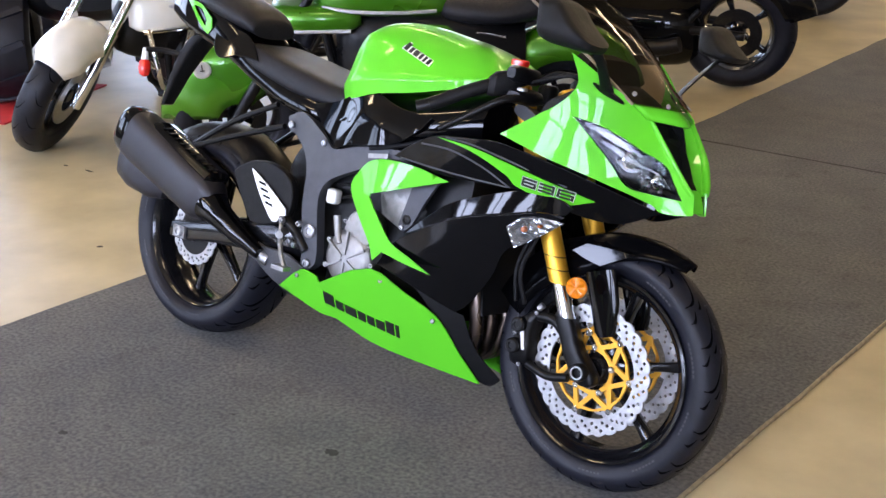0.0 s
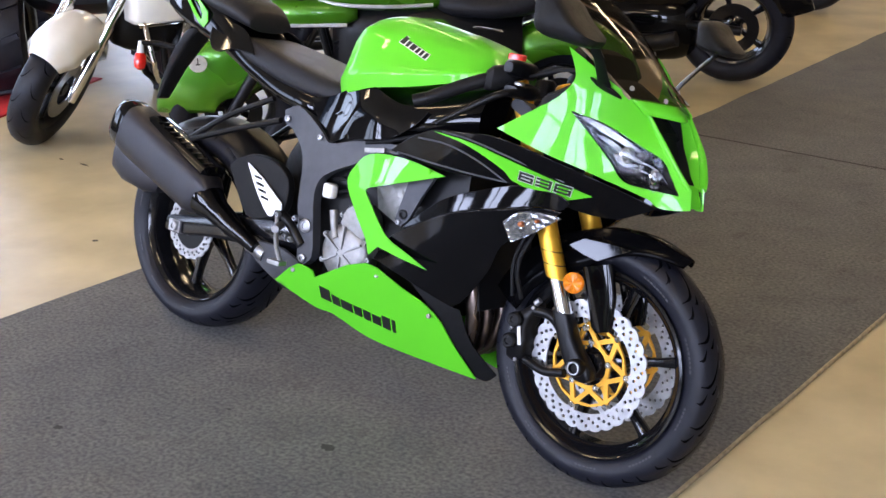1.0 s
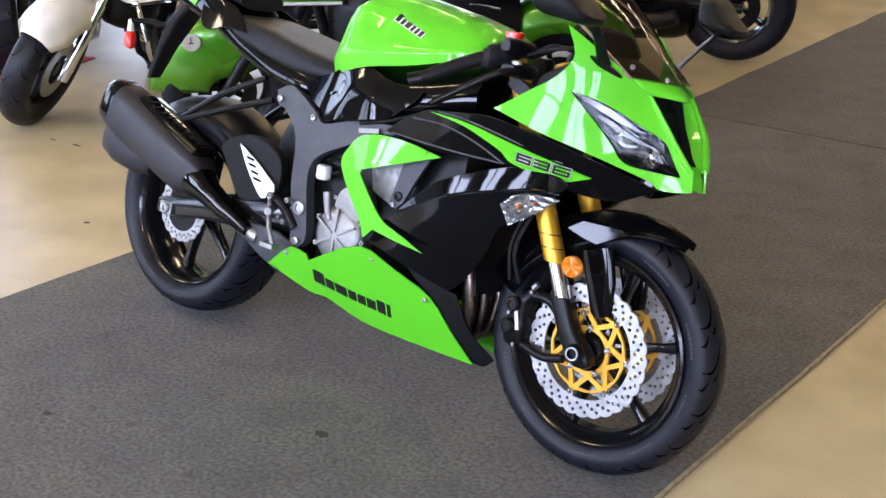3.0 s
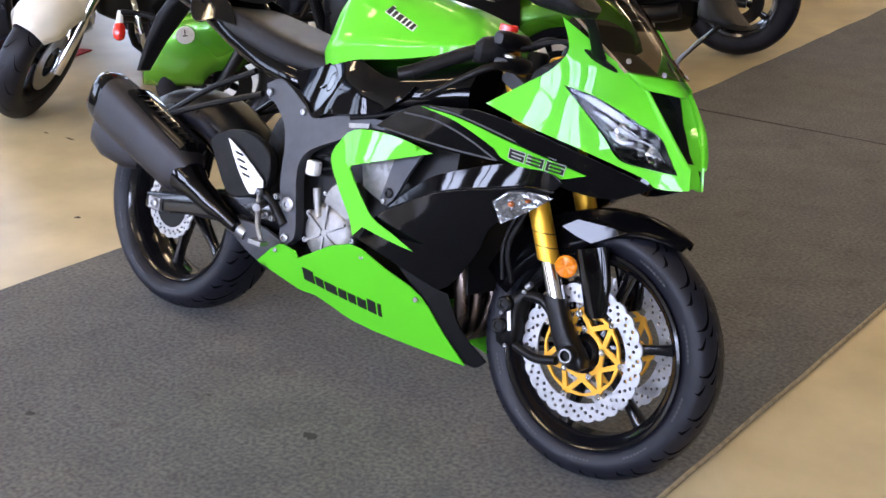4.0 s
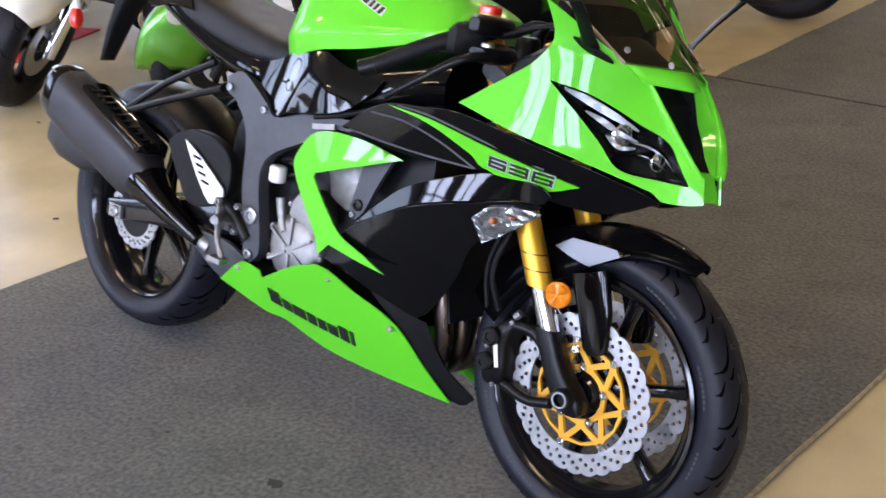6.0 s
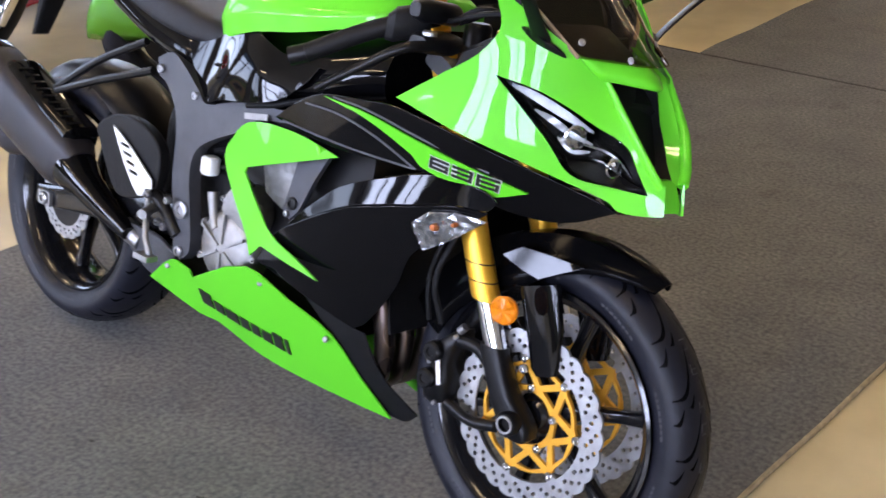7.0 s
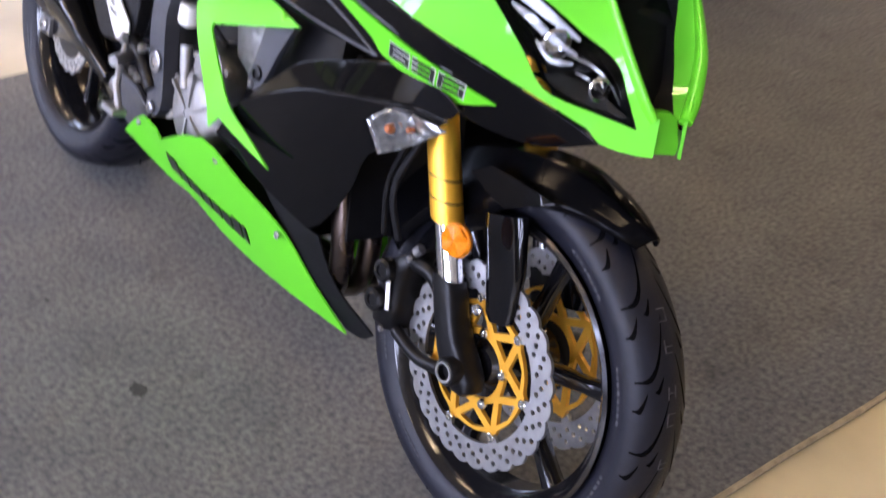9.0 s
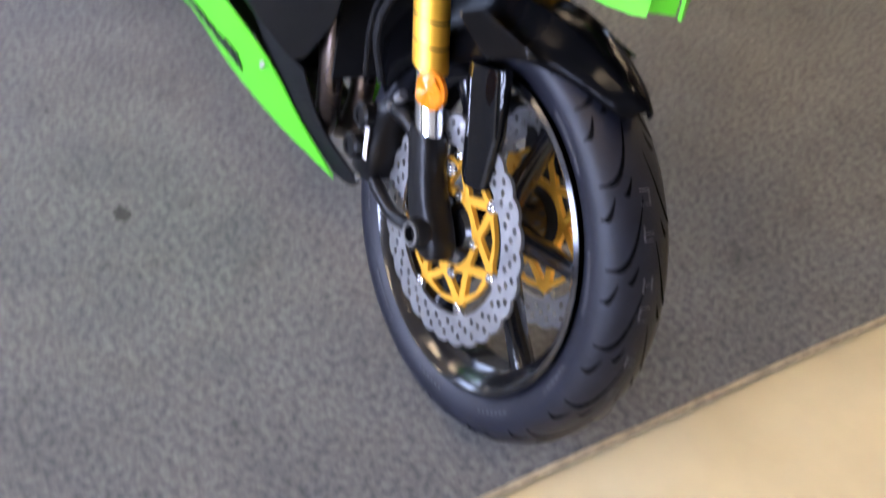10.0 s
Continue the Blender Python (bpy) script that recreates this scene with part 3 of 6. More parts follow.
for s in (-1, 1):
    y = 0.105 * s
    fk = part("fork_upper_tube", skin([oval(fork_at(z, y), (1, 0, 0), (0, 1, 0), q * 1.06, q, 24, 2) for z, q in ((0.92, 0.026), (0.7, 0.026), (0.495, 0.0262), (0.493, 0.024))]), GOLD, bike, "gold anodised fork tube")
    for z in (0.556, 0.526):
        part("collar_groove", skin([oval(fork_at(z + d, y), (1, 0, 0), (0, 1, 0), 0.0282, 0.0265, 24, 2) for d in (-0.0012, 0.0012)]), SATIN, fk, "dark collar groove")
    part("fork_slider", tube([fork_at(0.5, y), fork_at(0.33, y)], 0.0205, 20), CHROME, bike, "bright chrome fork slider")
    part("fork_bottom", skin([oval(fork_at(z, y) + Vector((d, 0, 0)), (1, 0, 0), (0, 1, 0), a, b, 24, 3.6) for z, d, a, b in ((0.42, 0, 0.023, 0.0225), (0.405, 0, 0.025, 0.024), (0.37, 0, 0.0255, 0.0245), (0.345, 0.004, 0.029, 0.025), (0.32, 0.012, 0.035, 0.026), (0.3, 0.018, 0.036, 0.026), (0.282, 0.018, 0.029, 0.025), (0.272, 0.016, 0.016, 0.018))]), SATIN, bike, "black cast fork bottom")
    axm = pose(1.406, 0.125 * s, 0.305) @ (Matrix.Identity(4) if s < 0 else pose(0, 0, 0, 0, 0, 180))
    axle = part("axle_end", moved(lathe([(-0.012, 0.0001), (-0.012, 0.012), (-0.022, 0.013), (-0.022, 0.019), (-0.018, 0.022), (0, 0.022)], 24), axm), SATIN, bike, "black hollow wheel axle end")
    part("axle_ring", moved(lathe([(-0.0215, 0.0125), (-0.024, 0.013), (-0.024, 0.016), (-0.0215, 0.0165)], 24, True), axm), STEEL, axle, "bright steel ring")
    # caliper behind the leg
    cal = part("brake_caliper", skin([oval((cx, y * 0.86, cz), Vector((0.9, 0, 0.43)), (0, 1, 0), a, b, 16, 3.5) for cx, cz, a, b in ((1.235, 0.268, 0.018, 0.024), (1.228, 0.283, 0.03, 0.034), (1.224, 0.315, 0.034, 0.036), (1.225, 0.343, 0.026, 0.032), (1.227, 0.37, 0.033, 0.036), (1.24, 0.4, 0.026, 0.03), (1.25, 0.415, 0.014, 0.02))]), SATIN, bike, "black radial brake caliper")
    for cx, cz in ((1.208, 0.37), (1.203, 0.315)):
        part("piston_cap", moved(lathe([(0.01, 0.019), (-0.012, 0.019), (-0.016, 0.015), (-0.016, 0.009), (-0.013, 0.008), (-0.013, 0.0001)], 20), pose(cx + 0.012, y * 0.86 + 0.036 * s, cz) @ (Matrix.Identity(4) if s < 0 else pose(0, 0, 0, 0, 0, 180))), SATIN, cal, "round piston cap")
    part("bridge_bolt", tube([(1.255, y * 0.86 + 0.02 * s, 0.418), (1.265, y * 0.86 + 0.02 * s, 0.43)], 0.008, 8), BOLTM, cal)
    part("caliper_bracket", tube([(1.255, y, 0.40), (1.30, y, 0.40), (1.335, y, 0.375)], 0.013, 10), SATIN, cal)
    part("caliper_bracket", tube([(1.25, y, 0.275), (1.31, y, 0.262), (1.365, y, 0.275)], 0.011, 10), SATIN, cal)
    for cz, cx in ((0.41, 1.245), (0.385, 1.205), (0.345, 1.196), (0.30, 1.2), (0.272, 1.222)):
        bolt("caliper_bolt", (cx + 0.014, y * 0.86 + 0.033 * s, cz), (0, s, 0), 0.005, 0.005, BOLTM, cal)
    if s < 0:
        part("caliper_mark", box(0.009, 0.0016, 0.05, (1.236, y * 0.86 + 0.0385 * s, 0.335), pose(0, 0, 0, 0, -14, 0)), WHITEP, cal, "pale raised marking")
    part("brake_hose", tube([(1.215, y * 1.1, 0.42), (1.20, y * 1.3, 0.50), (1.225, y * 1.2, 0.60), (1.25, y, 0.70)], 0.006, 8), MATT, bike)
    refl = part("side_reflector", moved(lathe([(0.004, 0.0001), (0.004, 0.0245), (-0.003, 0.0255), (-0.006, 0.0225), (-0.007, 0.0001)], 32), pose(1.366, 0.153 * s, 0.504) @ (pose(0, 0, 0, 0, 0, 12) if s < 0 else pose(0, 0, 0, 0, 0, 168))), AMBER, bike, "round amber side reflector")
    fan = bmesh.new()
    hub_v = fan.verts.new((0, -0.009, 0))
    rim_v = [fan.verts.new((0.022 * math.cos(k * math.tau / 16), -0.0062 - 0.005 * (k // 2 % 2), 0.022 * math.sin(k * math.tau / 16))) for k in range(16)]
    for k in range(16):
        fan.faces.new((hub_v, rim_v[k], rim_v[(k + 1) % 16]))
    part("prism_face", moved(fan, pose(1.366, 0.153 * s, 0.504) @ (pose(0, 0, 0, 0, 0, 12) if s < 0 else pose(0, 0, 0, 0, 0, 168))), AMBER, refl, "faceted amber face", 2)
    part("fork_guard", skin([oval((cx, 0.082 * s, cz), (0.94, 0, 0.34), (0, 1, 0), a * 0.9, 0.013, 20, 3.2) for cx, cz, a in ((1.383, 0.547, 0.042), (1.387, 0.536, 0.044), (1.411, 0.471, 0.040), (1.426, 0.410, 0.031), (1.432, 0.396, 0.022))]), GLOSS, bike, "gloss black fork guard")
    bolt("guard_bolt", (1.393, 0.096 * s, 0.397), (0, s, 0), 0.009, 0.006, CHROME, bike)

# front mudguard: a nose over the tyre and a deep flange beside each fork leg
rings = []
for i in range(17):
    s = i / 16
    a = radians(60 + 99 * s)
    taper = 0.3 + 0.7 * min(1.0, s / 0.3) ** 0.6
    wdt, drop = 0.078 * taper, 0.012 + 0.075 * min(1.0, s / 0.45) ** 1.3
    q = 0.352 - 0.022 * min(1.0, s / 0.5)
    ring = []
    for k in range(17):
        u = -1 + k / 8
        v = abs(u)
        side = 0.72 * v if v < 0.6 else 0.432 + (v - 0.6) * 1.42
        rr = q - drop * (0.0 if v < 0.5 else ((v - 0.5) / 0.5) ** 1.2) - 0.012 * v * v
        ring.append((FX + rr * math.cos(a), wdt * math.copysign(min(1.0, side + 0.12 * v), u), FZ + rr * math.sin(a)))
    rings.append(ring)
fend = part("front_mudguard", skin(rings, False, False), GUARD, bike, "smooth black front mudguard")
md = fend.modifiers.new("solid", "SOLIDIFY")
md.thickness, md.offset = 0.004, -1
for s in (-1, 1):
    flange = [(1.3, -0.101, 0.578), (1.334, -0.083, 0.602), (1.397, -0.08, 0.604), (1.46, -0.079, 0.603), (1.417, -0.091, 0.579), (1.381, -0.101, 0.558), (1.341, -0.102, 0.565)]
    panel("mudguard_flange", flange, GLOSS, fend, 0.004, 0.02, (), (), -s, 2, "glossy mudguard side flange", corner=12, base=[(x, -0.089 + 0.005 * (x - 1.39) + 0.155 * (z - 0.58) + 0.8 * (z - 0.58) ** 2, z) for x, _, z in flange])

STEER = 1.0
turn = pose(FX, 0, FZ, 0, 0, STEER) @ pose(-FX, 0, -FZ)
for ob in (front_wheel, fend):
    ob.matrix_local = turn

# ---- fairings
nose_outline = [(1.159, -0.281, 0.827), (1.231, -0.254, 0.885), (1.274, -0.241, 0.919), (1.3, -0.232, 0.955), (1.303, -0.23, 0.981), (1.273, -0.225, 1.037), (1.321, -0.205, 1.009), (1.387, -0.168, 0.965), (1.415, -0.15, 0.947), (1.445, -0.085, 0.948), (1.452, -0.08, 0.918), (1.437, -0.097, 0.913), (1.49, -0.085, 0.847), (1.534, -0.058, 0.79), (1.552, -0.036, 0.772), (1.56, -0.027, 0.772), (1.568, -0.029, 0.723), (1.55, -0.05, 0.718), (1.505, -0.084, 0.715), (1.484, -0.105, 0.729), (1.366, -0.197, 0.768), (1.26, -0.253, 0.796)]
lamp_outline = [(1.31, -0.229, 0.897), (1.362, -0.19, 0.887), (1.4, -0.161, 0.871), (1.451, -0.123, 0.844), (1.497, -0.09, 0.82), (1.518, -0.073, 0.789), (1.54, -0.057, 0.75), (1.478, -0.104, 0.752), (1.434, -0.136, 0.761), (1.402, -0.16, 0.801), (1.358, -0.193, 0.849)]
for s in (1, -1):
    nose = panel("nose_cowl", nose_outline, LIME, bike, 0.004, 0.02, [(p[0], p[1] - 0.004, p[2]) for p in lamp_outline[1:9:2]], [lamp_outline], s, 4, "lime green nose cowl")
    back = [(p[0] - 0.006, p[1] * 0.9 + 0.002, p[2]) for p in lamp_outline]
    bowl = panel("headlight", back, REFL, bike, 0.003, 0.02, [(1.43, -0.085, 0.82), (1.40, -0.1, 0.84), (1.47, -0.07, 0.79)], (), s, 3, "clear twin headlight with silver blades in a dark bowl", 0, jag=0.002)
    walls = [[(p.x, p.y * s, p.z) for p in catmull(lp, 4, True)] for lp in ([(x, y + 0.003, z) for x, y, z in lamp_outline], back)]
    part("bezel", skin(walls, False), MATT, bowl, "black headlight bezel")
    panel("lens", lamp_outline, CLEAR, bowl, 0.002, 0.02, (), (), s, 4, "clear headlight lens", 0, -0.002)
    panel("lamp_mask", [(1.4, -0.149, 0.772), (1.45, -0.119, 0.785), (1.53, -0.066, 0.76), (1.475, -0.099, 0.757), (1.435, -0.129, 0.764)], GLOSS, bowl, 0.003, 0.02, (), (), s, 3, "black lower headlight mask", 0)
    for line, wide in (([(1.335, 0.886), (1.37, 0.872), (1.41, 0.852), (1.45, 0.832)], (0.005, 0.015, 0.015, 0.004)), ([(1.37, 0.852), (1.395, 0.84), (1.425, 0.822), (1.452, 0.812)], (0.003, 0.012, 0.01, 0.003)), ([(1.405, 0.815), (1.418, 0.803), (1.432, 0.797), (1.45, 0.8)], (0.003, 0.01, 0.009, 0.003)), ([(1.44, 0.81), (1.468, 0.806), (1.494, 0.793), (1.515, 0.772)], (0.001, 0.0035, 0.0035, 0.001)), ([(1.455, 0.79), (1.475, 0.786), (1.5, 0.772)], (0.001, 0.003, 0.001))):
        edge = [(x, 0, z + q / 2) for (x, z), q in zip(line, wide)] + [(x, 0, z - q / 2) for (x, z), q in reversed(list(zip(line, wide)))]
        panel("reflector_blade", edge, HEADSIL, bowl, 0.002, 0.011, (), (), s, 3, "bright silver reflector blade", 0, -0.008, 50, lamp_outline, 0.0012)
    for cx, cy, cz, q in ((1.418, -0.132, 0.82, 0.02), (1.478, -0.094, 0.782, 0.016)):
        part("projector", moved(lathe([(0.02, 0.0001), (0.02, q), (-0.01, q), (-0.012, q * 0.85), (0.002, q * 0.7), (0.006, 0.0001)], 24), Matrix.Translation((cx, cy * s, cz)) @ pose(0, 0, 0, 0, 0, 55 if s > 0 else 125)), CHROME, bowl, "chrome projector ring")
# band across the nose under the screen
rings = []
for z, xc, hw in ((0.948, 1.478, 0.15), (0.94, 1.482, 0.145), (0.93, 1.494, 0.135), (0.915, 1.506, 0.12)):
    rings.append([(xc - 0.065 * (abs(u) ** 1.7) - (0.02 * u if u > 0 else 0), hw * u * (0.62 if u > 0 else 1), z) for u in [-1 + k / 8 for k in range(17)]])
ob = part("nose_bridge", skin(rings, False, False), LIME, bike, "lime green bridge above the air intake")
md = ob.modifiers.new("solid", "SOLIDIFY")
md.thickness, md.offset = 0.006, -1
# ram-air intake: a deep dark duct with a mesh floor
rings = []
for k, (d, q) in enumerate(((0.0, 1.0), (0.015, 0.97), (0.035, 0.93), (0.045, 0.9))):
    ring = [(1.43 - d, -0.096 * q, 0.913), (1.472 - d, 0, 0.916), (1.43 - d, 0.096 * q, 0.913), (1.48 - d, 0.086 * q, 0.85), (1.524 - d, 0.058 * q, 0.79), (1.548 - d, 0.028 * q, 0.757), (1.548 - d, -0.028 * q, 0.757), (1.524 - d, -0.058 * q, 0.79), (1.48 - d, -0.086 * q, 0.85)]
    rings.append([Vector(p) for p in ring])
bm = skin(rings, False)
bm.faces.new([bm.verts.new(p) for p in rings[-1]])
part("air_intake", bm, MATT, bike, "matt black ram-air intake duct")
for s in (-1, 1):
    part("intake_frame", tube([(1.437, 0.1 * s, 0.918), (1.49, 0.083 * s, 0.85), (1.533, 0.054 * s, 0.792), (1.552, 0.034 * s, 0.768)], [0.005, 0.008, 0.009, 0.008], 10), LIME, bike, "lime green intake frame")
part("nose_key", skin([oval((x, 0.004, z), (1, 0, 0), (0, 1, 0), 0.006, w_, 12, 4) for x, z, w_ in ((1.54, 0.776, 0.014), (1.545, 0.768, 0.022), (1.556, 0.74, 0.024), (1.558, 0.726, 0.023))]), LIME, bike, "lime green nose tip")

# far cheek of the duct, facing back across the opening
rings = []
for x, y, z, q in ((1.40, 0.098, 0.96, 0.4), (1.437, 0.1, 0.918, 0.6), (1.466, 0.092, 0.885, 0.9), (1.49, 0.083, 0.85, 1.0), (1.514, 0.069, 0.82, 0.9), (1.533, 0.054, 0.792, 0.75), (1.556, 0.03, 0.768, 0.4)):
    rings.append([(x, y, z), (x - 0.032 * q, y - 0.014 * q, z), (x - 0.036 * q, y - 0.010 * q, z), (x - 0.006, y + 0.004, z)])
part("intake_lip", skin(rings), LIME, bike, "lime green intake lip")

# smoked screen
rings = []
for i in range(9):
    s = i / 8
    xc, z = 1.482 - 0.31 * s - 0.02 * math.sin(s * math.pi), 0.945 + 0.245 * s + 0.035 * math.sin(s * math.pi)
    hw = 0.155 + 0.035 * math.sin(s * math.pi * 0.9) - 0.075 * s**3
    rings.append([(xc - (0.07 + 0.06 * s) * abs(u) ** 2, hw * u, z - (0.0 + 0.03 * s) * abs(u) ** 2) for u in [-1 + k / 8 for k in range(17)]])
screen = part("windscreen", skin(rings, False, False), SMOKE, bike, "dark smoked windscreen")
for s in (0, -1):
    part("screen_edge", tube([r[s] for r in rings], 0.0035, 8, 1), TINTEDGE, screen, "polished light edge of the screen")
for s in (-1, 1):
    for u, i in ((0.84, 0.55), (0.42, 0.15), (0.97, 2.6)):
        a, b = rings[int(i)], rings[int(i) + 1]
        k = 8 + s * u * 8
        p = Vector(a[int(k)]).lerp(Vector(a[min(16, int(k) + 1)]), k - int(k)).lerp(Vector(b[int(k)]), i - int(i))
        bolt("screen_bolt", p + Vector((0.003, 0.003 * s, 0.001)), (0.7, 0.6 * s, 0.4), 0.006, 0.003, BOLTM, screen)

# mirrors
MIRROR = [(1.24, 1.15), (1.244, 1.1), (1.258, 1.052), (1.33, 1.038), (1.397, 1.032), (1.412, 1.05), (1.35, 1.102), (1.3, 1.15)]
for s in (-1, 1):
    cx, cz, ox, oy, k = (1.31, 1.075, 0.06, 0.03, 0.7) if s > 0 else (1.31, 1.105, 0.0, 0.0, 0.9)
    rings = []
    for y, q in ((0.262, 0.55), (0.27, 0.8), (0.3, 0.97), (0.345, 1.0), (0.375, 0.93), (0.392, 0.75), (0.398, 0.45)):
        loop = [(cx + (x - cx) * q * k + ox, (y + oy) * s, cz + (z - cz) * q * k + ox * 0.3) for x, z in MIRROR]
        rings.append([p[:] for p in catmull(loop, 3, True, 75)])
    head = part("mirror", skin(rings), MATT, bike, "matt black wedge-shaped rear-view mirror", 50)
    part("mirror_stalk", skin([oval((x, y * s, z), (0.8, -0.5 * s, 0), (0, 0.6 * s, 0.8), a, 0.011, 12, 3) for x, y, z, a in ((1.375 + ox * 0.3, 0.315 + oy, 1.055 + oy * 0.6, 0.012), (1.375, 0.27, 1.022, 0.013), (1.366, 0.22, 0.985, 0.014), (1.364, 0.2, 0.968, 0.017))]), SATIN, head)
    part("mirror_foot", skin([oval((1.362 + d, (0.19 + e) * s, 0.962 - 0.5 * d), (0.8, -0.45 * s, -0.4), (0, 0.4 * s, 0.5), a, 0.016, 16, 2.5) for d, e, a in ((-0.004, 0.014, 0.02), (0.0, 0.006, 0.036), (0.004, -0.004, 0.04))]), SATIN, head)

# flanks
C_out = [(1.001, -0.215, 0.679), (0.879, -0.214, 0.696), (0.753, -0.21, 0.684), (0.697, -0.203, 0.627), (0.692, -0.203, 0.596), (0.739, -0.213, 0.533), (0.793, -0.221, 0.471), (0.813, -0.222, 0.432), (0.838, -0.221, 0.46), (0.916, -0.221, 0.449), (0.999, -0.221, 0.441), (0.93, -0.221, 0.466), (0.864, -0.22, 0.489), (0.825, -0.219, 0.523), (0.766, -0.217, 0.589), (0.769, -0.217, 0.599)]
belly_out = [(0.473, -0.19, 0.271), (0.561, -0.208, 0.34), (0.618, -0.206, 0.335), (0.622, -0.2, 0.318), (0.819, -0.24, 0.411), (0.918, -0.214, 0.373), (1.01, -0.177, 0.327), (1.057, -0.123, 0.243), (1.1, -0.066, 0.166), (0.952, -0.1, 0.175), (0.769, -0.115, 0.185), (0.653, -0.135, 0.22), (0.598, -0.145, 0.222)]
lower_out = [(0.822, -0.22, 0.425), (0.859, -0.213, 0.49), (0.918, -0.216, 0.532), (1.029, -0.22, 0.592), (1.119, -0.217, 0.622), (1.172, -0.208, 0.636), (1.25, -0.192, 0.658), (1.31, -0.172, 0.66), (1.25, -0.178, 0.606), (1.172, -0.18, 0.545), (1.14, -0.17, 0.47), (1.075, -0.158, 0.375), (1.045, -0.16, 0.352), (0.93, -0.198, 0.392)]
shelf_out = [(0.883, -0.21, 0.515), (0.907, -0.207, 0.542), (0.95, -0.208, 0.583), (1.006, -0.2085, 0.627), (1.1, -0.208, 0.668), (1.19, -0.204, 0.699), (1.245, -0.198, 0.703), (1.305, -0.19, 0.699), (1.33, -0.181, 0.685), (1.31, -0.176, 0.664), (1.25, -0.196, 0.66), (1.172, -0.211, 0.638), (1.119, -0.217, 0.624), (1.029, -0.217, 0.594), (0.93, -0.215, 0.541)]
upper_out = [(0.805, -0.2, 0.707), (0.87, -0.215, 0.75), (0.944, -0.228, 0.784), (1.05, -0.24, 0.797), (1.132, -0.25, 0.804), (1.26, -0.235, 0.785), (1.361, -0.18, 0.757), (1.45, -0.11, 0.727), (1.5, -0.075, 0.71), (1.405, -0.085, 0.665), (1.33, -0.15, 0.668), (1.21, -0.197, 0.698), (1.107, -0.203, 0.695), (0.99, -0.21, 0.69), (0.9, -0.21, 0.696)]
stripe_out = [(0.955, -0.23, 0.783), (1.06, -0.236, 0.778), (1.175, -0.226, 0.757), (1.31, -0.192, 0.727), (1.365, -0.162, 0.711), (1.298, -0.182, 0.69), (1.182, -0.206, 0.71), (1.16, -0.212, 0.73), (1.06, -0.23, 0.768)]
lower_base = lower_out + [(1.0, -0.212, 0.5), (1.1, -0.198, 0.53)]
for s in (1, -1):
    panel("side_cowl", C_out, LIME, bike, 0.004, 0.02, (), (), s, 4, "lime green boomerang side panel", 0.0015, 0.007)
    belly = panel("belly_pan", belly_out, LIME, bike, 0.004, 0.02, [(0.85, -0.17, 0.28), (0.72, -0.185, 0.29), (0.87, -0.15, 0.247)], (), s, 3, "lime green belly pan with black lettering blocks")
    for x, z, d in ((0.545, 0.32, -0.2), (0.849, 0.386, -0.222), (1.0, 0.317, -0.178)):
        bolt("pan_bolt", (x, (d - 0.002) * s, z), (0, -s, 0.15), 0.0065, 0.004, ALU, belly)
    low = panel("lower_fairing", lower_out, GLOSS, bike, 0.004, 0.025, [(1.0, -0.212, 0.5), (1.1, -0.198, 0.53)], (), s, 4, "gloss black lower side fairing", 0.003)
    panel("fairing_shelf", shelf_out, GLOSS, bike, 0.004, 0.02, (), (), s, 4, "gloss black upper shelf of the side fairing", 0.003)
    upp = panel("upper_fairing", upper_out, GLOSS, bike, 0.004, 0.025, [(1.0, -0.232, 0.745), (1.2, -0.222, 0.745)], (), s, 4, "gloss black upper side fairing", 0.003)
    stripe = panel("fairing_stripe", stripe_out, LIME, bike, 0.003, 0.015, (), (), s, 4, "lime green stripe with the model number", 0, 0.0035, 50, upper_out + [(1.0, -0.232, 0.745), (1.2, -0.222, 0.745)])
    sig_out = [(1.175, -0.207, 0.609), (1.207, -0.207, 0.637), (1.256, -0.202, 0.648), (1.31, -0.197, 0.647), (1.277, -0.197, 0.62), (1.238, -0.202, 0.589), (1.195, -0.207, 0.562)]
    sig = panel("turn_signal", sig_out, LAMPSIL, bike, 0.003, 0.008, (), (), s, 3, "clear flush turn signal with amber bulb", 0, 0.006, 22, lower_base, 0.0016)
    panel("lens", sig_out, CLEAR, sig, 0.002, 0.02, (), (), s, 3, "", 0, 0.013, 22, lower_base)
    part("bulb", moved(lathe([(-0.008, 0.0001), (-0.007, 0.005), (0, 0.0075), (0.007, 0.006), (0.01, 0.0001)], 14), pose(1.222, -0.197 * s, 0.612)), BULB, sig, "amber bulb")
    part("bulb", moved(lathe([(-0.007, 0.0001), (-0.006, 0.003), (0, 0.0045), (0.007, 0.004), (0.009, 0.0001)], 14), pose(1.262, -0.196 * s, 0.628)), BULB, sig, "amber bulb")
    panel("belly_inner", [(0.93, -0.185, 0.39), (1.045, -0.163, 0.355), (1.07, -0.15, 0.35), (1.1, -0.11, 0.26), (1.15, -0.05, 0.19), (1.12, -0.045, 0.165), (1.09, -0.06, 0.17), (1.05, -0.118, 0.243), (1.0, -0.17, 0.325)], MATT, bike, 0.004, 0.03, (), (), s, 3, "matt black inner belly panel")


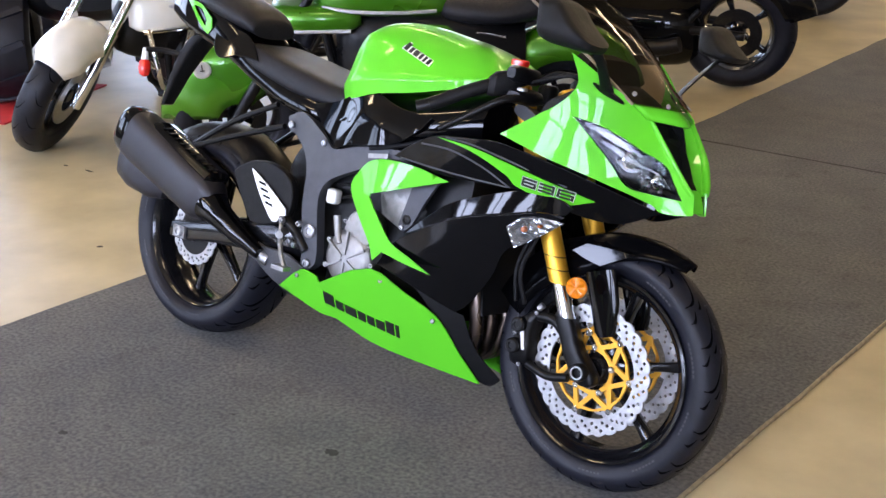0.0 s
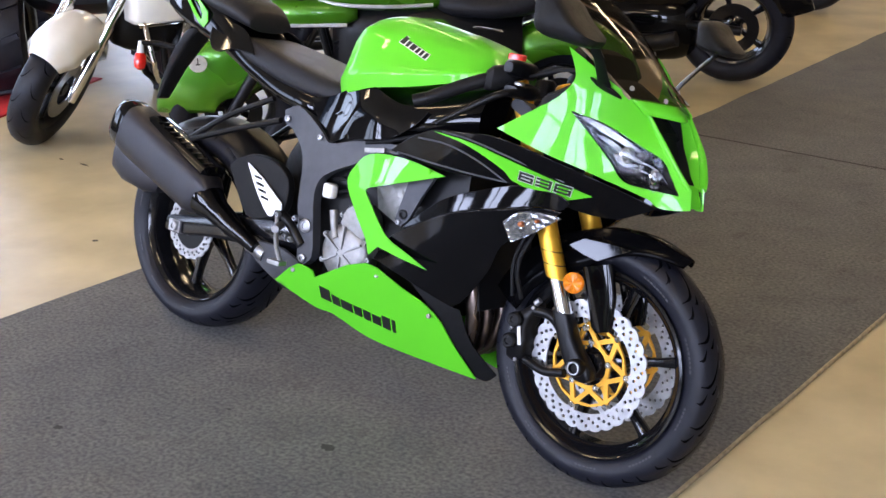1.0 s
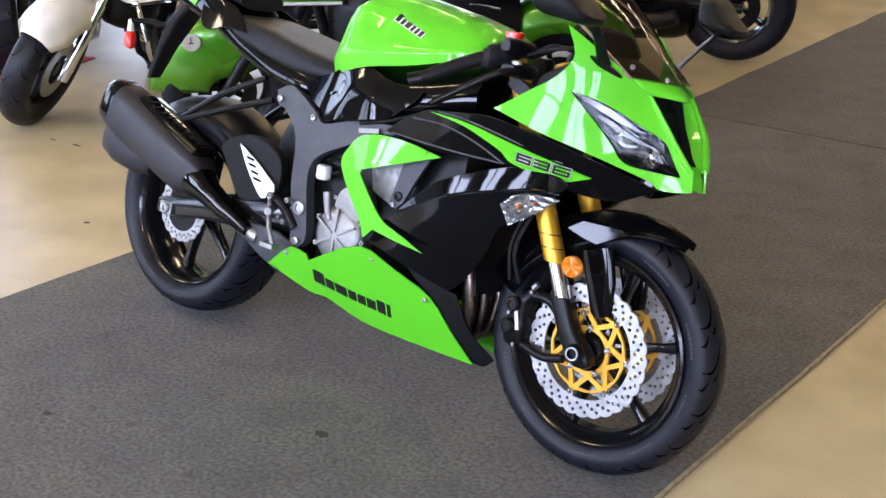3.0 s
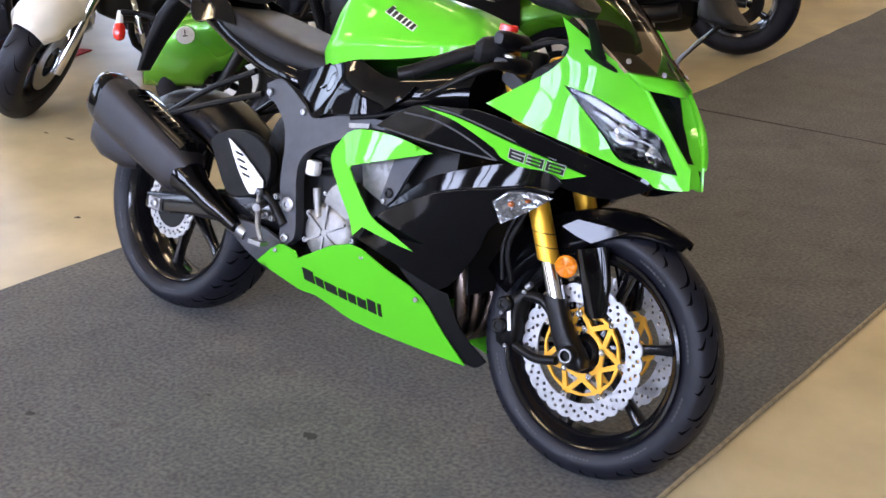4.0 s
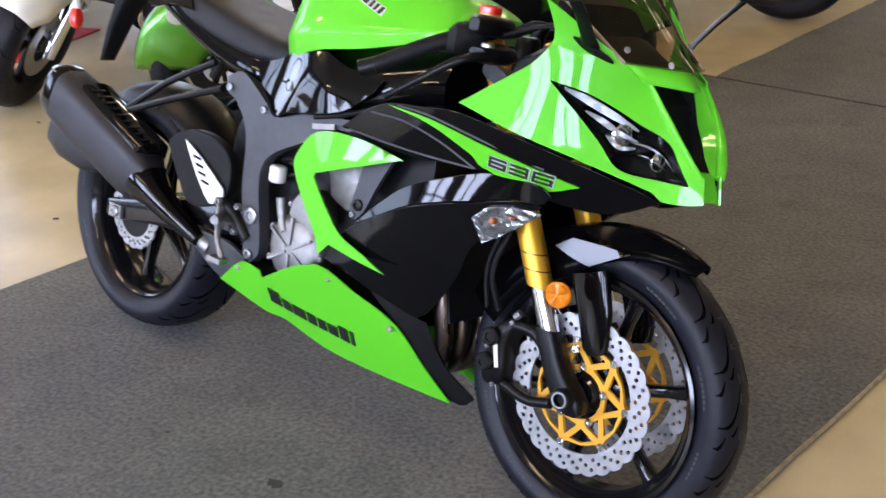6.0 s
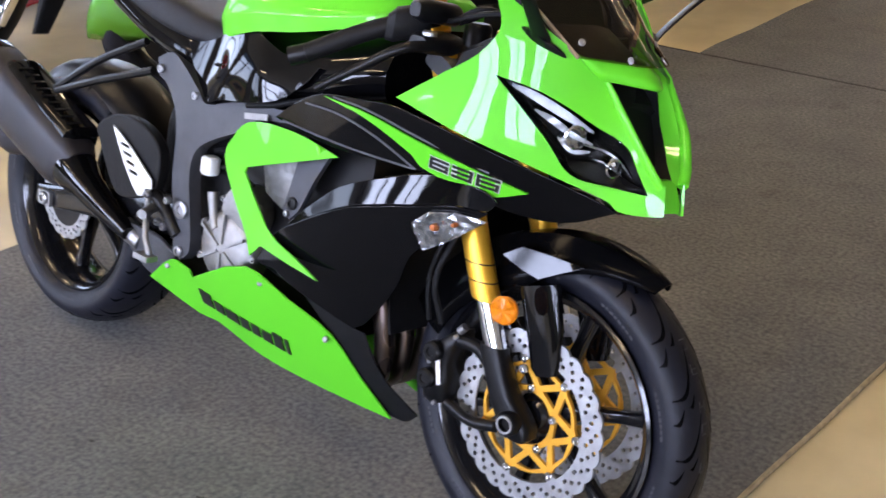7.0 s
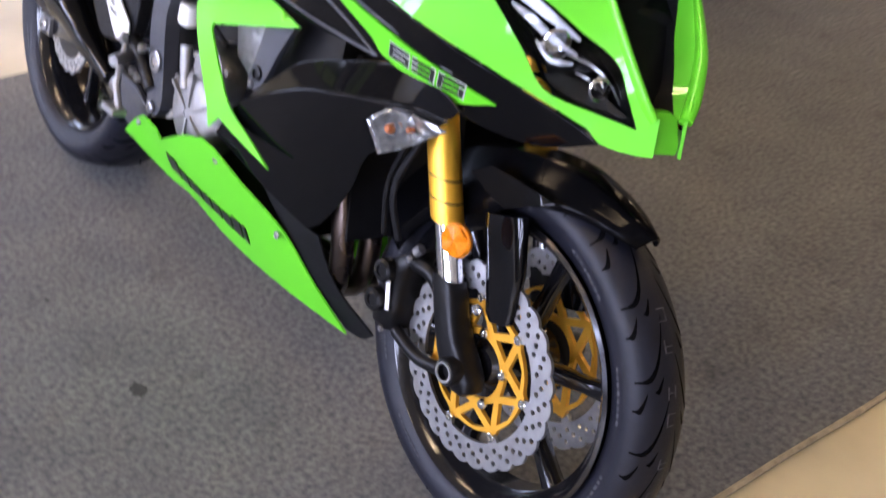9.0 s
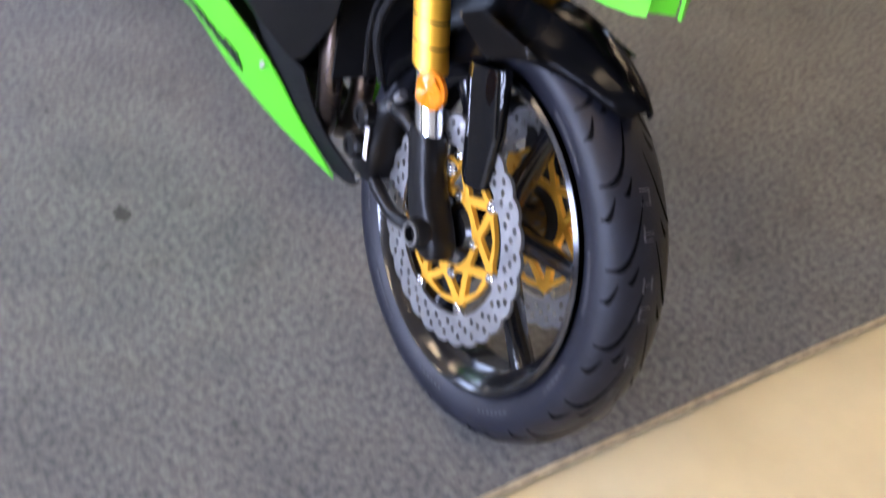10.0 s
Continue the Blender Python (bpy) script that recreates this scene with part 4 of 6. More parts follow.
for s in (1, -1):
    uf = field([(p[0], p[2], p[1]) for p in (*upper_out, (1.0, -0.232, 0.745), (1.2, -0.222, 0.745))])
    for pts in (((0.9, 0.757), (1.0, 0.758), (1.09, 0.735), (1.165, 0.7)), ((0.83, 0.707), (0.95, 0.703), (1.06, 0.7), (1.16, 0.7)), ((0.98, 0.786), (1.06, 0.783), (1.18, 0.763), (1.31, 0.732))):
        part("panel_seam", tube([(x, (uf(x, z) - 0.001) * s, z) for x, z in pts], 0.0022, 6), FRAMEG, bike, "thin grey panel edge")


def word_blocks(name, parent, p0, p1, n, h, mat_, fn, gap=0.25, slant=0.25):
    """A row of plain slanted blocks from p0 to p1 in (x, z), on the skin y=fn(x, z)."""
    bits = []
    wide = [(1.25, 1.0, 1.35, 0.95, 0.9, 1.0, 0.95, 0.5)[k % 8] for k in range(n)]
    for k in range(n):
        a, b = (sum(wide[:k]) + gap / 2) / sum(wide), (sum(wide[:k + 1]) - gap / 2) / sum(wide)
        cs = []
        for t, up in ((a, 0), (b, 0), (b, 1), (a, 1)):
            x = p0[0] + (p1[0] - p0[0]) * t + up * h * slant
            z = p0[1] + (p1[1] - p0[1]) * t + up * h * (1.0 if k in (0, 6, 7) else 0.74)
            cs.append((x, z))
        bm = bmesh.new()
        f_ = [bm.verts.new((x, fn(x, z) - 0.0035, z)) for x, z in cs]
        g_ = [bm.verts.new((x, fn(x, z) + 0.001, z)) for x, z in cs]
        bm.faces.new(f_)
        for i in range(4):
            bm.faces.new((f_[i], g_[i], g_[(i + 1) % 4], f_[(i + 1) % 4]))
        bmesh.ops.recalc_face_normals(bm, faces=bm.faces)
        bits.append(bm)
    return part(name, joined(*bits), mat_, parent)


belly_right = [o for o in bike.children if o.name.startswith("belly_pan")][0]
bw = field([(p[0], p[2], p[1]) for p in (*belly_out, (0.85, -0.17, 0.28), (0.72, -0.185, 0.29), (0.87, -0.15, 0.247))])
word_blocks("lettering", belly_right, (0.628, 0.262), (0.885, 0.232), 8, 0.036, BLACKP, bw, 0.22, 0.1)


stripe_right = [o for o in bike.children if o.name.startswith("fairing_stripe")][0]
sf = field([(p[0], p[2], p[1]) for p in (*upper_out, (1.0, -0.232, 0.745), (1.2, -0.222, 0.745))])


def number_bars(digits, stroke, out, mat_):
    """Wide squared digits, slanted along the stripe, of flat strokes."""
    ends = {"t": ((0, 1), (1, 1)), "m": ((0, 0.5), (1, 0.5)), "b": ((0, 0), (1, 0)), "c": ((1, 0), (1, 0.5)), "d": ((1, 0.5), (1, 1)), "e": ((0, 0), (0, 0.5)), "f": ((0, 0.5), (0, 1))}
    runs = {"6": "tmbcef", "3": "tmbcd"}
    W, H, C0, C1 = 0.031, 0.0175, Vector((1.203, 0.7165)), Vector((1.333, 0.7025))
    u = (C1 - C0).normalized()
    v = Vector((0.32, 0.95))
    bits = []
    for k, dg in enumerate(digits):
        o = C0 + (C1 - C0) * (k / len(digits))
        for key in runs[dg]:
            p, q = (o + u * W * e[0] + v * H * e[1] for e in ends[key])
            d = (q - p).normalized() * stroke / 2
            w_ = Vector((-d.y, d.x))
            bm = bmesh.new()
            ring = [p - d - w_, q + d - w_, q + d + w_, p - d + w_]
            top = [bm.verts.new((c.x, sf(c.x, c.y) - out, c.y)) for c in ring]
            low = [bm.verts.new((c.x, sf(c.x, c.y) - 0.003, c.y)) for c in ring]
            bm.faces.new(top)
            for i in range(4):
                bm.faces.new((top[i], low[i], low[(i + 1) % 4], top[(i + 1) % 4]))
            bmesh.ops.recalc_face_normals(bm, faces=bm.faces)
            bits.append(bm)
    return part("number", joined(*bits), mat_, stripe_right)


number_bars("636", 0.0085, 0.0045, SILVERP)
number_bars("636", 0.0052, 0.0056, BLACKP)

# ---- tank, seat, tail, bars
def hull(x, hw, zb, zt, n=22, power=3.0, pinch=0.0):
    out = []
    zc, h = (zb + zt) / 2, (zt - zb) / 2
    for k in range(n):
        t = math.tau * k / n
        cs, sn = math.cos(t), math.sin(t)
        y = hw * math.copysign(abs(cs) ** (2 / power), cs)
        z = zc + h * math.copysign(abs(sn) ** (2 / power), sn)
        y *= 1 - pinch * max(0, (z - zc) / h)
        out.append((x, y, z))
    return out


def hulls(stations, n=28, steps=4, power=3.0):
    P = [Vector((s[0], s[1], s[2])) for s in stations]
    Q = [Vector((s[0], s[3], s[4])) for s in stations]
    return [hull(a.x, a.y, a.z, b.y, n, power, b.z) for a, b in zip(catmull(P, steps, False, 170), catmull(Q, steps, False, 170))]


# ---- frame, engine, exhaust
for s in (1, -1):
    spar = panel("frame_spar", [(0.376, -0.15, 0.736), (0.425, -0.152, 0.757), (0.48, -0.165, 0.742), (0.557, -0.185, 0.706), (0.592, -0.19, 0.683), (0.672, -0.19, 0.705), (0.76, -0.192, 0.718), (0.845, -0.192, 0.724), (0.83, -0.196, 0.7), (0.758, -0.197, 0.69), (0.703, -0.197, 0.652), (0.62, -0.195, 0.612), (0.582, -0.194, 0.582), (0.568, -0.192, 0.538), (0.583, -0.19, 0.44), (0.592, -0.19, 0.367), (0.568, -0.19, 0.339), (0.54, -0.19, 0.351), (0.53, -0.19, 0.42), (0.512, -0.19, 0.508), (0.5, -0.186, 0.628), (0.43, -0.16, 0.688), (0.39, -0.152, 0.7)], FRAMEG, bike, 0.03, 0.03, (), (), s, 3, "grey cast aluminium frame", 0.006)
    for x, z, q, y in ((0.556, 0.447, 0.02, -0.19), (0.562, 0.357, 0.012, -0.19), (0.4, 0.716, 0.01, -0.155), (0.556, 0.692, 0.009, -0.186)):
        bolt("frame_bolt", (x, (y - 0.002) * s, z), (0, -s, 0), q, 0.006, BOLTM, spar)
    part("swingarm", skin([oval((x, y * s, z), (0, 1, 0), (0.1, 0, 1), a, b, 14, 4) for x, y, z, a, b in ((0.5, -0.1, 0.4, 0.04, 0.06), (0.35, -0.125, 0.38, 0.022, 0.05), (0.15, -0.13, 0.345, 0.018, 0.035), (-0.01, -0.13, 0.315, 0.016, 0.03), (-0.05, -0.13, 0.312, 0.014, 0.024))]), RIMB, bike, "black swingarm")
    part("chain_adjuster", box(0.05, 0.012, 0.036, (-0.002, -0.148 * s, 0.312)), ALU, bike, "bare aluminium chain adjuster")
    bolt("rear_axle_nut", (0.0, -0.153 * s, 0.312), (0, -s, 0), 0.016, 0.01, STEEL, bike)
    part("strut", joined(tube([(0.371, -0.155 * s, 0.706), (0.2, -0.165 * s, 0.648), (0.04, -0.168 * s, 0.588)], 0.009, 8), tube([(0.32, -0.14 * s, 0.76), (0.17, -0.155 * s, 0.685), (0.03, -0.165 * s, 0.592)], 0.009, 8)), SATIN, bike, "thin black muffler hanger struts")
part("hose", tube([(0.72, -0.195, 0.71), (0.8, -0.2, 0.73), (0.9, -0.19, 0.765)], 0.006, 10), MATT, bike)
panel("knee_cover", [(0.462, -0.143, 0.788), (0.519, -0.144, 0.799), (0.57, -0.149, 0.818), (0.632, -0.161, 0.852), (0.668, -0.166, 0.862), (0.719, -0.178, 0.851), (0.798, -0.188, 0.829), (0.896, -0.19, 0.822), (0.874, -0.206, 0.785), (0.816, -0.214, 0.741), (0.725, -0.214, 0.718), (0.64, -0.205, 0.703), (0.601, -0.193, 0.688), (0.557, -0.172, 0.703), (0.503, -0.154, 0.741)], GLOSS, bike, 0.006, 0.014, [(0.69, -0.197, 0.81), (0.76, -0.218, 0.79), (0.66, -0.206, 0.762), (0.61, -0.172, 0.775), (0.585, -0.176, 0.735), (0.68, -0.2, 0.735), (0.82, -0.212, 0.785)], (), 1, 3, "gloss black knee and frame cover with a raised ridge", 0.003)
panel("frame_tag", [(0.725, -0.206, 0.697), (0.79, -0.206, 0.708), (0.79, -0.206, 0.696), (0.727, -0.206, 0.685)], ALU, bike, 0.003, 0.02, (), (), 1, 2, "small bare metal frame tag", 0)
part("engine_block", box(0.4, 0.27, 0.32, (0.79, 0, 0.46)), SATIN, bike, "dark engine block")
part("engine_rear", skin(hulls([(0.335, 0.07, 0.42, 0.6, 0), (0.38, 0.1, 0.38, 0.66, 0), (0.47, 0.12, 0.36, 0.7, 0), (0.62, 0.12, 0.33, 0.72, 0), (0.68, 0.12, 0.33, 0.72, 0)], 24, 2, 5.0)), MATT, bike, "dark gearbox and rear shock housing")
part("upper_engine", box(0.46, 0.3, 0.16, (0.8, 0, 0.66)), SATIN, bike)
cover = lathe([(0.05, 0.08), (0.0, 0.08), (-0.012, 0.074), (-0.02, 0.06), (-0.024, 0.02), (-0.024, 0.0001)], 40)
ribs = [box(0.062, 0.008, 0.006, (0.042, -0.0235, 0), None) for _ in range(6)]
ribs = [moved(r, pose(0, 0, 0, 0, 30 + 60 * k, 0)) for k, r in enumerate(ribs)]
clutch = part("clutch_cover", moved(cover, pose(0.695, -0.172, 0.405)), ALU, bike, "cast aluminium clutch cover with ribs")
for r in ribs:
    part("rib", moved(r, pose(0.695, -0.172, 0.405)), ALU, clutch)
for k in range(7):
    a = math.tau * k / 7
    bolt("cover_bolt", (0.695 + 0.082 * math.cos(a), -0.172, 0.405 + 0.082 * math.sin(a)), (0, -1, 0), 0.008, 0.012, STEEL, clutch)
gen = part("starter_cover", moved(lathe([(0.04, 0.055), (0, 0.055), (-0.012, 0.048), (-0.016, 0.03), (-0.016, 0.0001)], 32), pose(0.72, -0.172, 0.49)), ALU, bike, "cast aluminium ignition cover")
for k in range(5):
    a = math.tau * k / 5 + 0.4
    bolt("cover_bolt", (0.72 + 0.056 * math.cos(a), -0.172, 0.49 + 0.056 * math.sin(a)), (0, -1, 0), 0.007, 0.01, STEEL, gen)
part("water_pipe", tube([(0.64, -0.185, 0.51), (0.652, -0.188, 0.47), (0.668, -0.19, 0.44)], [0.012, 0.01, 0.011], 12), ALU, bike)
part("fluid_cup", skin([oval((0.6, -0.165, z), (1, 0, 0), (0, 1, 0), q, q, 16, 3) for z, q in ((0.535, 0.014), (0.54, 0.018), (0.57, 0.018), (0.574, 0.014))]), WHITEP, bike, "white plastic fluid cup")
panel("cylinder_head", [(0.755, -0.165, 0.6), (0.857, -0.165, 0.634), (0.852, -0.165, 0.602), (0.845, -0.165, 0.557), (0.835, -0.165, 0.52), (0.77, -0.165, 0.545)], ALU, bike, 0.03, 0.012, (), (), 1, 2, "rough cast alloy cylinder head", 0.003, jag=0.0015)
bracket = panel("inner_bracket", [(0.872, -0.19, 0.637), (0.95, -0.19, 0.664), (0.918, -0.19, 0.605), (0.891, -0.19, 0.544), (0.869, -0.19, 0.52), (0.848, -0.19, 0.535), (0.861, -0.19, 0.587)], FRAMEG, bike, 0.012, 0.03, (), (), 1, 3, "grey plastic inner bracket", 0.003)
bolt("bracket_boss", (0.873, -0.19, 0.553), (0, -1, 0), 0.013, 0.006, SATIN, bracket)
bolt("bracket_bolt", (0.862, -0.19, 0.53), (0, -1, 0), 0.007, 0.006, BOLTM, bracket)
part("radiator", box(0.03, 0.24, 0.3, (1.06, 0, 0.5), pose(0, 0, 0, 0, -12, 0)), MATT, bike, "dark radiator behind the fairing")
for k, y in enumerate((-0.115, -0.05, 0.02, 0.09)):
    part("exhaust_header", tube([(0.93, y, 0.55), (1.02, y, 0.5), (1.068, y, 0.41), (1.085, y * 0.9, 0.31), (1.055, y * 0.7, 0.235), (0.95, y * 0.5, 0.2), (0.75, y * 0.3, 0.2)], 0.02, 14), PIPE, bike, "heat-tinted steel exhaust header")
part("collector_cover", skin([oval((x, -0.06, z), (0, 1, 0), (0.1, 0, 1), a, b, 18, 3.5) for x, z, a, b in ((0.72, 0.25, 0.05, 0.05), (0.6, 0.27, 0.06, 0.055), (0.45, 0.29, 0.09, 0.06), (0.35, 0.335, 0.09, 0.055), (0.27, 0.37, 0.07, 0.04))]), MATT, bike, "matt black exhaust chamber cover")
panel("chamber_plate", [(0.3, -0.165, 0.352), (0.38, -0.17, 0.358), (0.47, -0.175, 0.36), (0.55, -0.185, 0.34), (0.52, -0.18, 0.3), (0.575, -0.14, 0.25), (0.54, -0.14, 0.235), (0.42, -0.165, 0.27), (0.33, -0.16, 0.315)], FRAMEG, bike, 0.012, 0.03, (), (), 1, 3, "dark grey chamber side plate", 0.004)


def along(a, b, s):
    return Vector(a).lerp(Vector(b), s)


MA, MB = (0.15, -0.175, 0.43), (-0.255, -0.175, 0.592)
axis = (Vector(MB) - Vector(MA)).normalized()
upv = Vector((-axis.z, 0, axis.x)) * -1
muff = part("muffler", skin([oval(along(MA, MB, s), (0, 1, 0), upv, a, b, 28, 3.2) for s, a, b in ((-0.02, 0.042, 0.05), (0.04, 0.052, 0.065), (0.1, 0.055, 0.072), (0.8, 0.06, 0.08), (0.9, 0.058, 0.078), (0.905, 0.056, 0.076))]), MUFF, bike, "matt black stubby muffler")
part("end_cap", skin([oval(along(MA, MB, s), (0, 1, 0), upv, a, b, 28, 3) for s, a, b in ((0.9, 0.0585, 0.0785), (0.97, 0.058, 0.077), (1.02, 0.05, 0.068), (1.05, 0.036, 0.05), (1.03, 0.03, 0.03), (0.95, 0.028, 0.028))]), GLOSS, muff, "glossy rounded muffler end cap")
part("lower_lobe", skin([oval(along(MA, MB, s) - upv * 0.1 + Vector((0, 0.035, 0)), (0, 1, 0), upv, a, b, 20, 3) for s, a, b in ((0.5, 0.02, 0.03), (0.6, 0.045, 0.055), (0.82, 0.052, 0.078), (0.95, 0.05, 0.07), (1.02, 0.03, 0.045))]), MUFF, muff, "rounded lower muffler chamber")
part("heat_shield", skin([oval(along(MA, MB, s) + upv * 0.045 + Vector((0, 0.012, 0)), (0, 1, 0), upv, a, b, 20, 4) for s, a, b in ((0.05, 0.03, 0.03), (0.08, 0.05, 0.044), (0.7, 0.05, 0.044), (0.74, 0.045, 0.04))]), GLOSS, muff, "slotted glossy heat shield")
for k in range(9):
    c = along(MA, MB, 0.12 + 0.065 * k) + upv * 0.0886 + Vector((0, -0.005, 0))
    part("slot", skin([oval(c + axis * d, (0, 1, 0), upv, 0.02, 0.0012, 10, 4) for d in (-0.0035, 0.0035)]), SATIN, muff, "")
pipe_rings = [oval(p, (0.1, 1, 0), (0.35, 0, 0.94), a, b, 20, 2.6) for p, a, b in (((0.13, -0.178, 0.435), 0.048, 0.052), ((0.17, -0.18, 0.42), 0.045, 0.046), ((0.2, -0.18, 0.405), 0.036, 0.034), ((0.27, -0.18, 0.375), 0.03, 0.028), ((0.37, -0.175, 0.335), 0.018, 0.016))]
part("link_pipe_cover", skin(pipe_rings), GLOSS, muff, "glossy tapered link pipe cover")
part("link_pipe", tube([(0.33, -0.16, 0.34), (0.39, -0.15, 0.32)], 0.025, 14), STEEL, muff)
guard = panel("heel_guard", [(0.327, -0.214, 0.576), (0.396, -0.215, 0.543), (0.477, -0.215, 0.491), (0.479, -0.215, 0.472), (0.457, -0.215, 0.468), (0.45, -0.215, 0.449), (0.433, -0.215, 0.447), (0.399, -0.215, 0.478), (0.362, -0.214, 0.522)], BRIGHTALU, bike, 0.004, 0.02, (), [[(x, 0, z), (x + 0.032, 0, z - 0.004), (x + 0.034, 0, z - 0.011), (x + 0.003, 0, z - 0.007)] for x, z in ((0.358, 0.548), (0.369, 0.531), (0.381, 0.514), (0.394, 0.497))], 1, 2, "bare aluminium heel guard with slots", 0.0012)
panel("heel_guard_back", [(0.231, -0.19, 0.548), (0.262, -0.194, 0.575), (0.326, -0.2, 0.6), (0.39, -0.203, 0.603), (0.44, -0.203, 0.588), (0.476, -0.203, 0.558), (0.485, -0.205, 0.5), (0.47, -0.205, 0.46), (0.438, -0.205, 0.44), (0.36, -0.2, 0.42), (0.325, -0.198, 0.43), (0.29, -0.196, 0.47)], MATT, bike, 0.03, 0.03, [(0.37, -0.207, 0.51)], (), 1, 4, "matt black heel guard backing", 0.006)
part("hanger", tube([(0.45, -0.2, 0.47), (0.5, -0.195, 0.44), (0.55, -0.19, 0.39)], 0.014, 10), SATIN, bike)
part("foot_peg", joined(tube([(0.47, -0.19, 0.43), (0.5, -0.25, 0.425)], 0.011, 10), tube([(0.455, -0.2, 0.455), (0.50, -0.235, 0.38), (0.526, -0.239, 0.34)], 0.007, 8), box(0.045, 0.03, 0.012, (0.52, -0.245, 0.337))), ALU, bike, "bare alloy brake pedal and peg")
for p in ((0.475, -0.215, 0.46), (0.52, -0.2, 0.4), (0.5, -0.2, 0.405), (0.53, -0.205, 0.462)):
    bolt("hanger_bolt", p, (0, -1, 0), 0.0085, 0.012, BOLTM, bike)

# stations of the tank: x, lower rim (y, z), widest (y, z), crease (y, z), crown z
TANK = [(0.522, 0.09, 0.815, 0.095, 0.83, 0.07, 0.845, 0.85), (0.535, 0.112, 0.816, 0.12, 0.85, 0.088, 0.89, 0.9), (0.562, 0.135, 0.818, 0.147, 0.862, 0.112, 0.958, 0.976), (0.61, 0.162, 0.826, 0.176, 0.872, 0.13, 1.002, 1.034), (0.7, 0.182, 0.852, 0.19, 0.892, 0.132, 0.998, 1.047), (0.82, 0.188, 0.873, 0.193, 0.907, 0.134, 0.984, 1.034), (0.93, 0.176, 0.9, 0.178, 0.925, 0.126, 0.974, 1.012), (0.99, 0.152, 0.918, 0.152, 0.938, 0.108, 0.97, 0.992), (1.015, 0.12, 0.93, 0.12, 0.945, 0.085, 0.963, 0.972)]


def tank_ring(x, yb, zb, ys, zs, yc, zc, zt):
    half = [(yb * 0.6, zb + 0.004), (yb, zb), (ys, zs), (yc, zc), (yc * 0.55, zt - (zt - zc) * 0.22), (0.0, zt)]
    pts = half + [(-y, z) for y, z in half[-2::-1]]
    return [(x, p.x, p.y) for p in catmull([(y, z, 0) for y, z in pts], 5, True, 24)]


def tank_rows(steps):
    xs = [t[0] for t in TANK]
    lines = [catmull([(t[0], t[k], t[k + 1]) for t in TANK], steps, False, 170) for k in (1, 3, 5)]
    crown = catmull([(t[0], 0, t[7]) for t in TANK], steps, False, 170)
    return [tank_ring(a.x, a.y, a.z, b.y, b.z, c.y, c.z, d.z) for a, b, c, d in zip(*lines, crown)]


tank = part("fuel_tank", skin(tank_rows(5)), LIME, bike, "lime green fuel tank", 60)


def tank_side(x, z):
    v = [float(np.interp(x, [t[0] for t in TANK], [t[k] for t in TANK])) for k in range(8)]
    return -float(np.interp(z, [v[2], v[4], v[6], v[7]], [v[1], v[3], v[5], 0])) - 0.003


word_blocks("mark_outline", tank, (0.732, 0.9775), (0.843, 0.944), 6, 0.022, WHITEP, tank_side, 0.1, 0.1)
word_blocks("mark", tank, (0.734, 0.9795), (0.841, 0.9465), 6, 0.0175, BLACKP, lambda x, z: tank_side(x, z) - 0.0012, 0.38, 0.3)
part("tank_cap", moved(lathe([(0, 0.04), (0.004, 0.036), (0.006, 0.0001)], 28), pose(0.9, 0, 1.045, 90, 0, 0)), SATIN, tank)

part("tank_cover", skin(hulls([(0.50, 0.13, 0.70, 0.80, 0.1), (0.6, 0.175, 0.69, 0.84, 0.15), (0.67, 0.185, 0.70, 0.862, 0.1), (0.76, 0.19, 0.71, 0.86, 0.1), (0.9, 0.185, 0.73, 0.88, 0.1), (1.03, 0.16, 0.76, 0.92, 0.2)])), GLOSS, bike, "gloss black under-tank cover", 60)
part("rider_seat", skin(hulls([(0.085, 0.1, 0.875, 0.915, 0.1), (0.15, 0.122, 0.85, 0.913, 0.1), (0.25, 0.135, 0.822, 0.897, 0.1), (0.36, 0.142, 0.797, 0.876, 0.1), (0.48, 0.142, 0.786, 0.852, 0.1), (0.56, 0.125, 0.79, 0.84, 0.1), (0.59, 0.1, 0.8, 0.836, 0.1)], 40, 4, 6.0)), SEATM, bike, "black vinyl rider seat", 60)
part("pillion_seat", skin(hulls([(-0.2, 0.045, 1.0, 1.045, 0.3), (-0.12, 0.08, 0.98, 1.055, 0.3), (0.0, 0.102, 0.955, 1.045, 0.25), (0.09, 0.1, 0.94, 1.015, 0.25), (0.125, 0.085, 0.93, 0.985, 0.2)])), SEATM, bike, "black vinyl pillion seat", 60)
tail = part("tail_cowl", skin(hulls([(-0.3, 0.03, 0.96, 1.02, 0.1), (-0.22, 0.06, 0.93, 1.03, 0.1), (-0.1, 0.09, 0.895, 1.01, 0.1), (0.03, 0.11, 0.86, 0.975, 0.15), (0.1, 0.118, 0.835, 0.935, 0.15), (0.2, 0.126, 0.795, 0.872, 0.1), (0.33, 0.138, 0.755, 0.825, 0.1), (0.45, 0.146, 0.735, 0.805, 0.1), (0.53, 0.14, 0.73, 0.79, 0.1)], 40, 4, 6.0)), GLOSS, bike, "gloss black tail cowl", 60)
for s in (1, -1):
    panel("tail_flash", [(-0.19, -0.071, 1.01), (-0.1, -0.098, 1.0), (-0.035, -0.108, 0.965), (-0.03, -0.105, 0.935), (-0.05, -0.102, 0.915), (-0.08, -0.1, 0.93)], LIME, tail, 0.003, 0.02, (), [[(-0.15, 0, 0.995), (-0.09, 0, 0.985), (-0.06, 0, 0.955), (-0.065, 0, 0.935)]], s, 3, "lime green tail flash", 0)
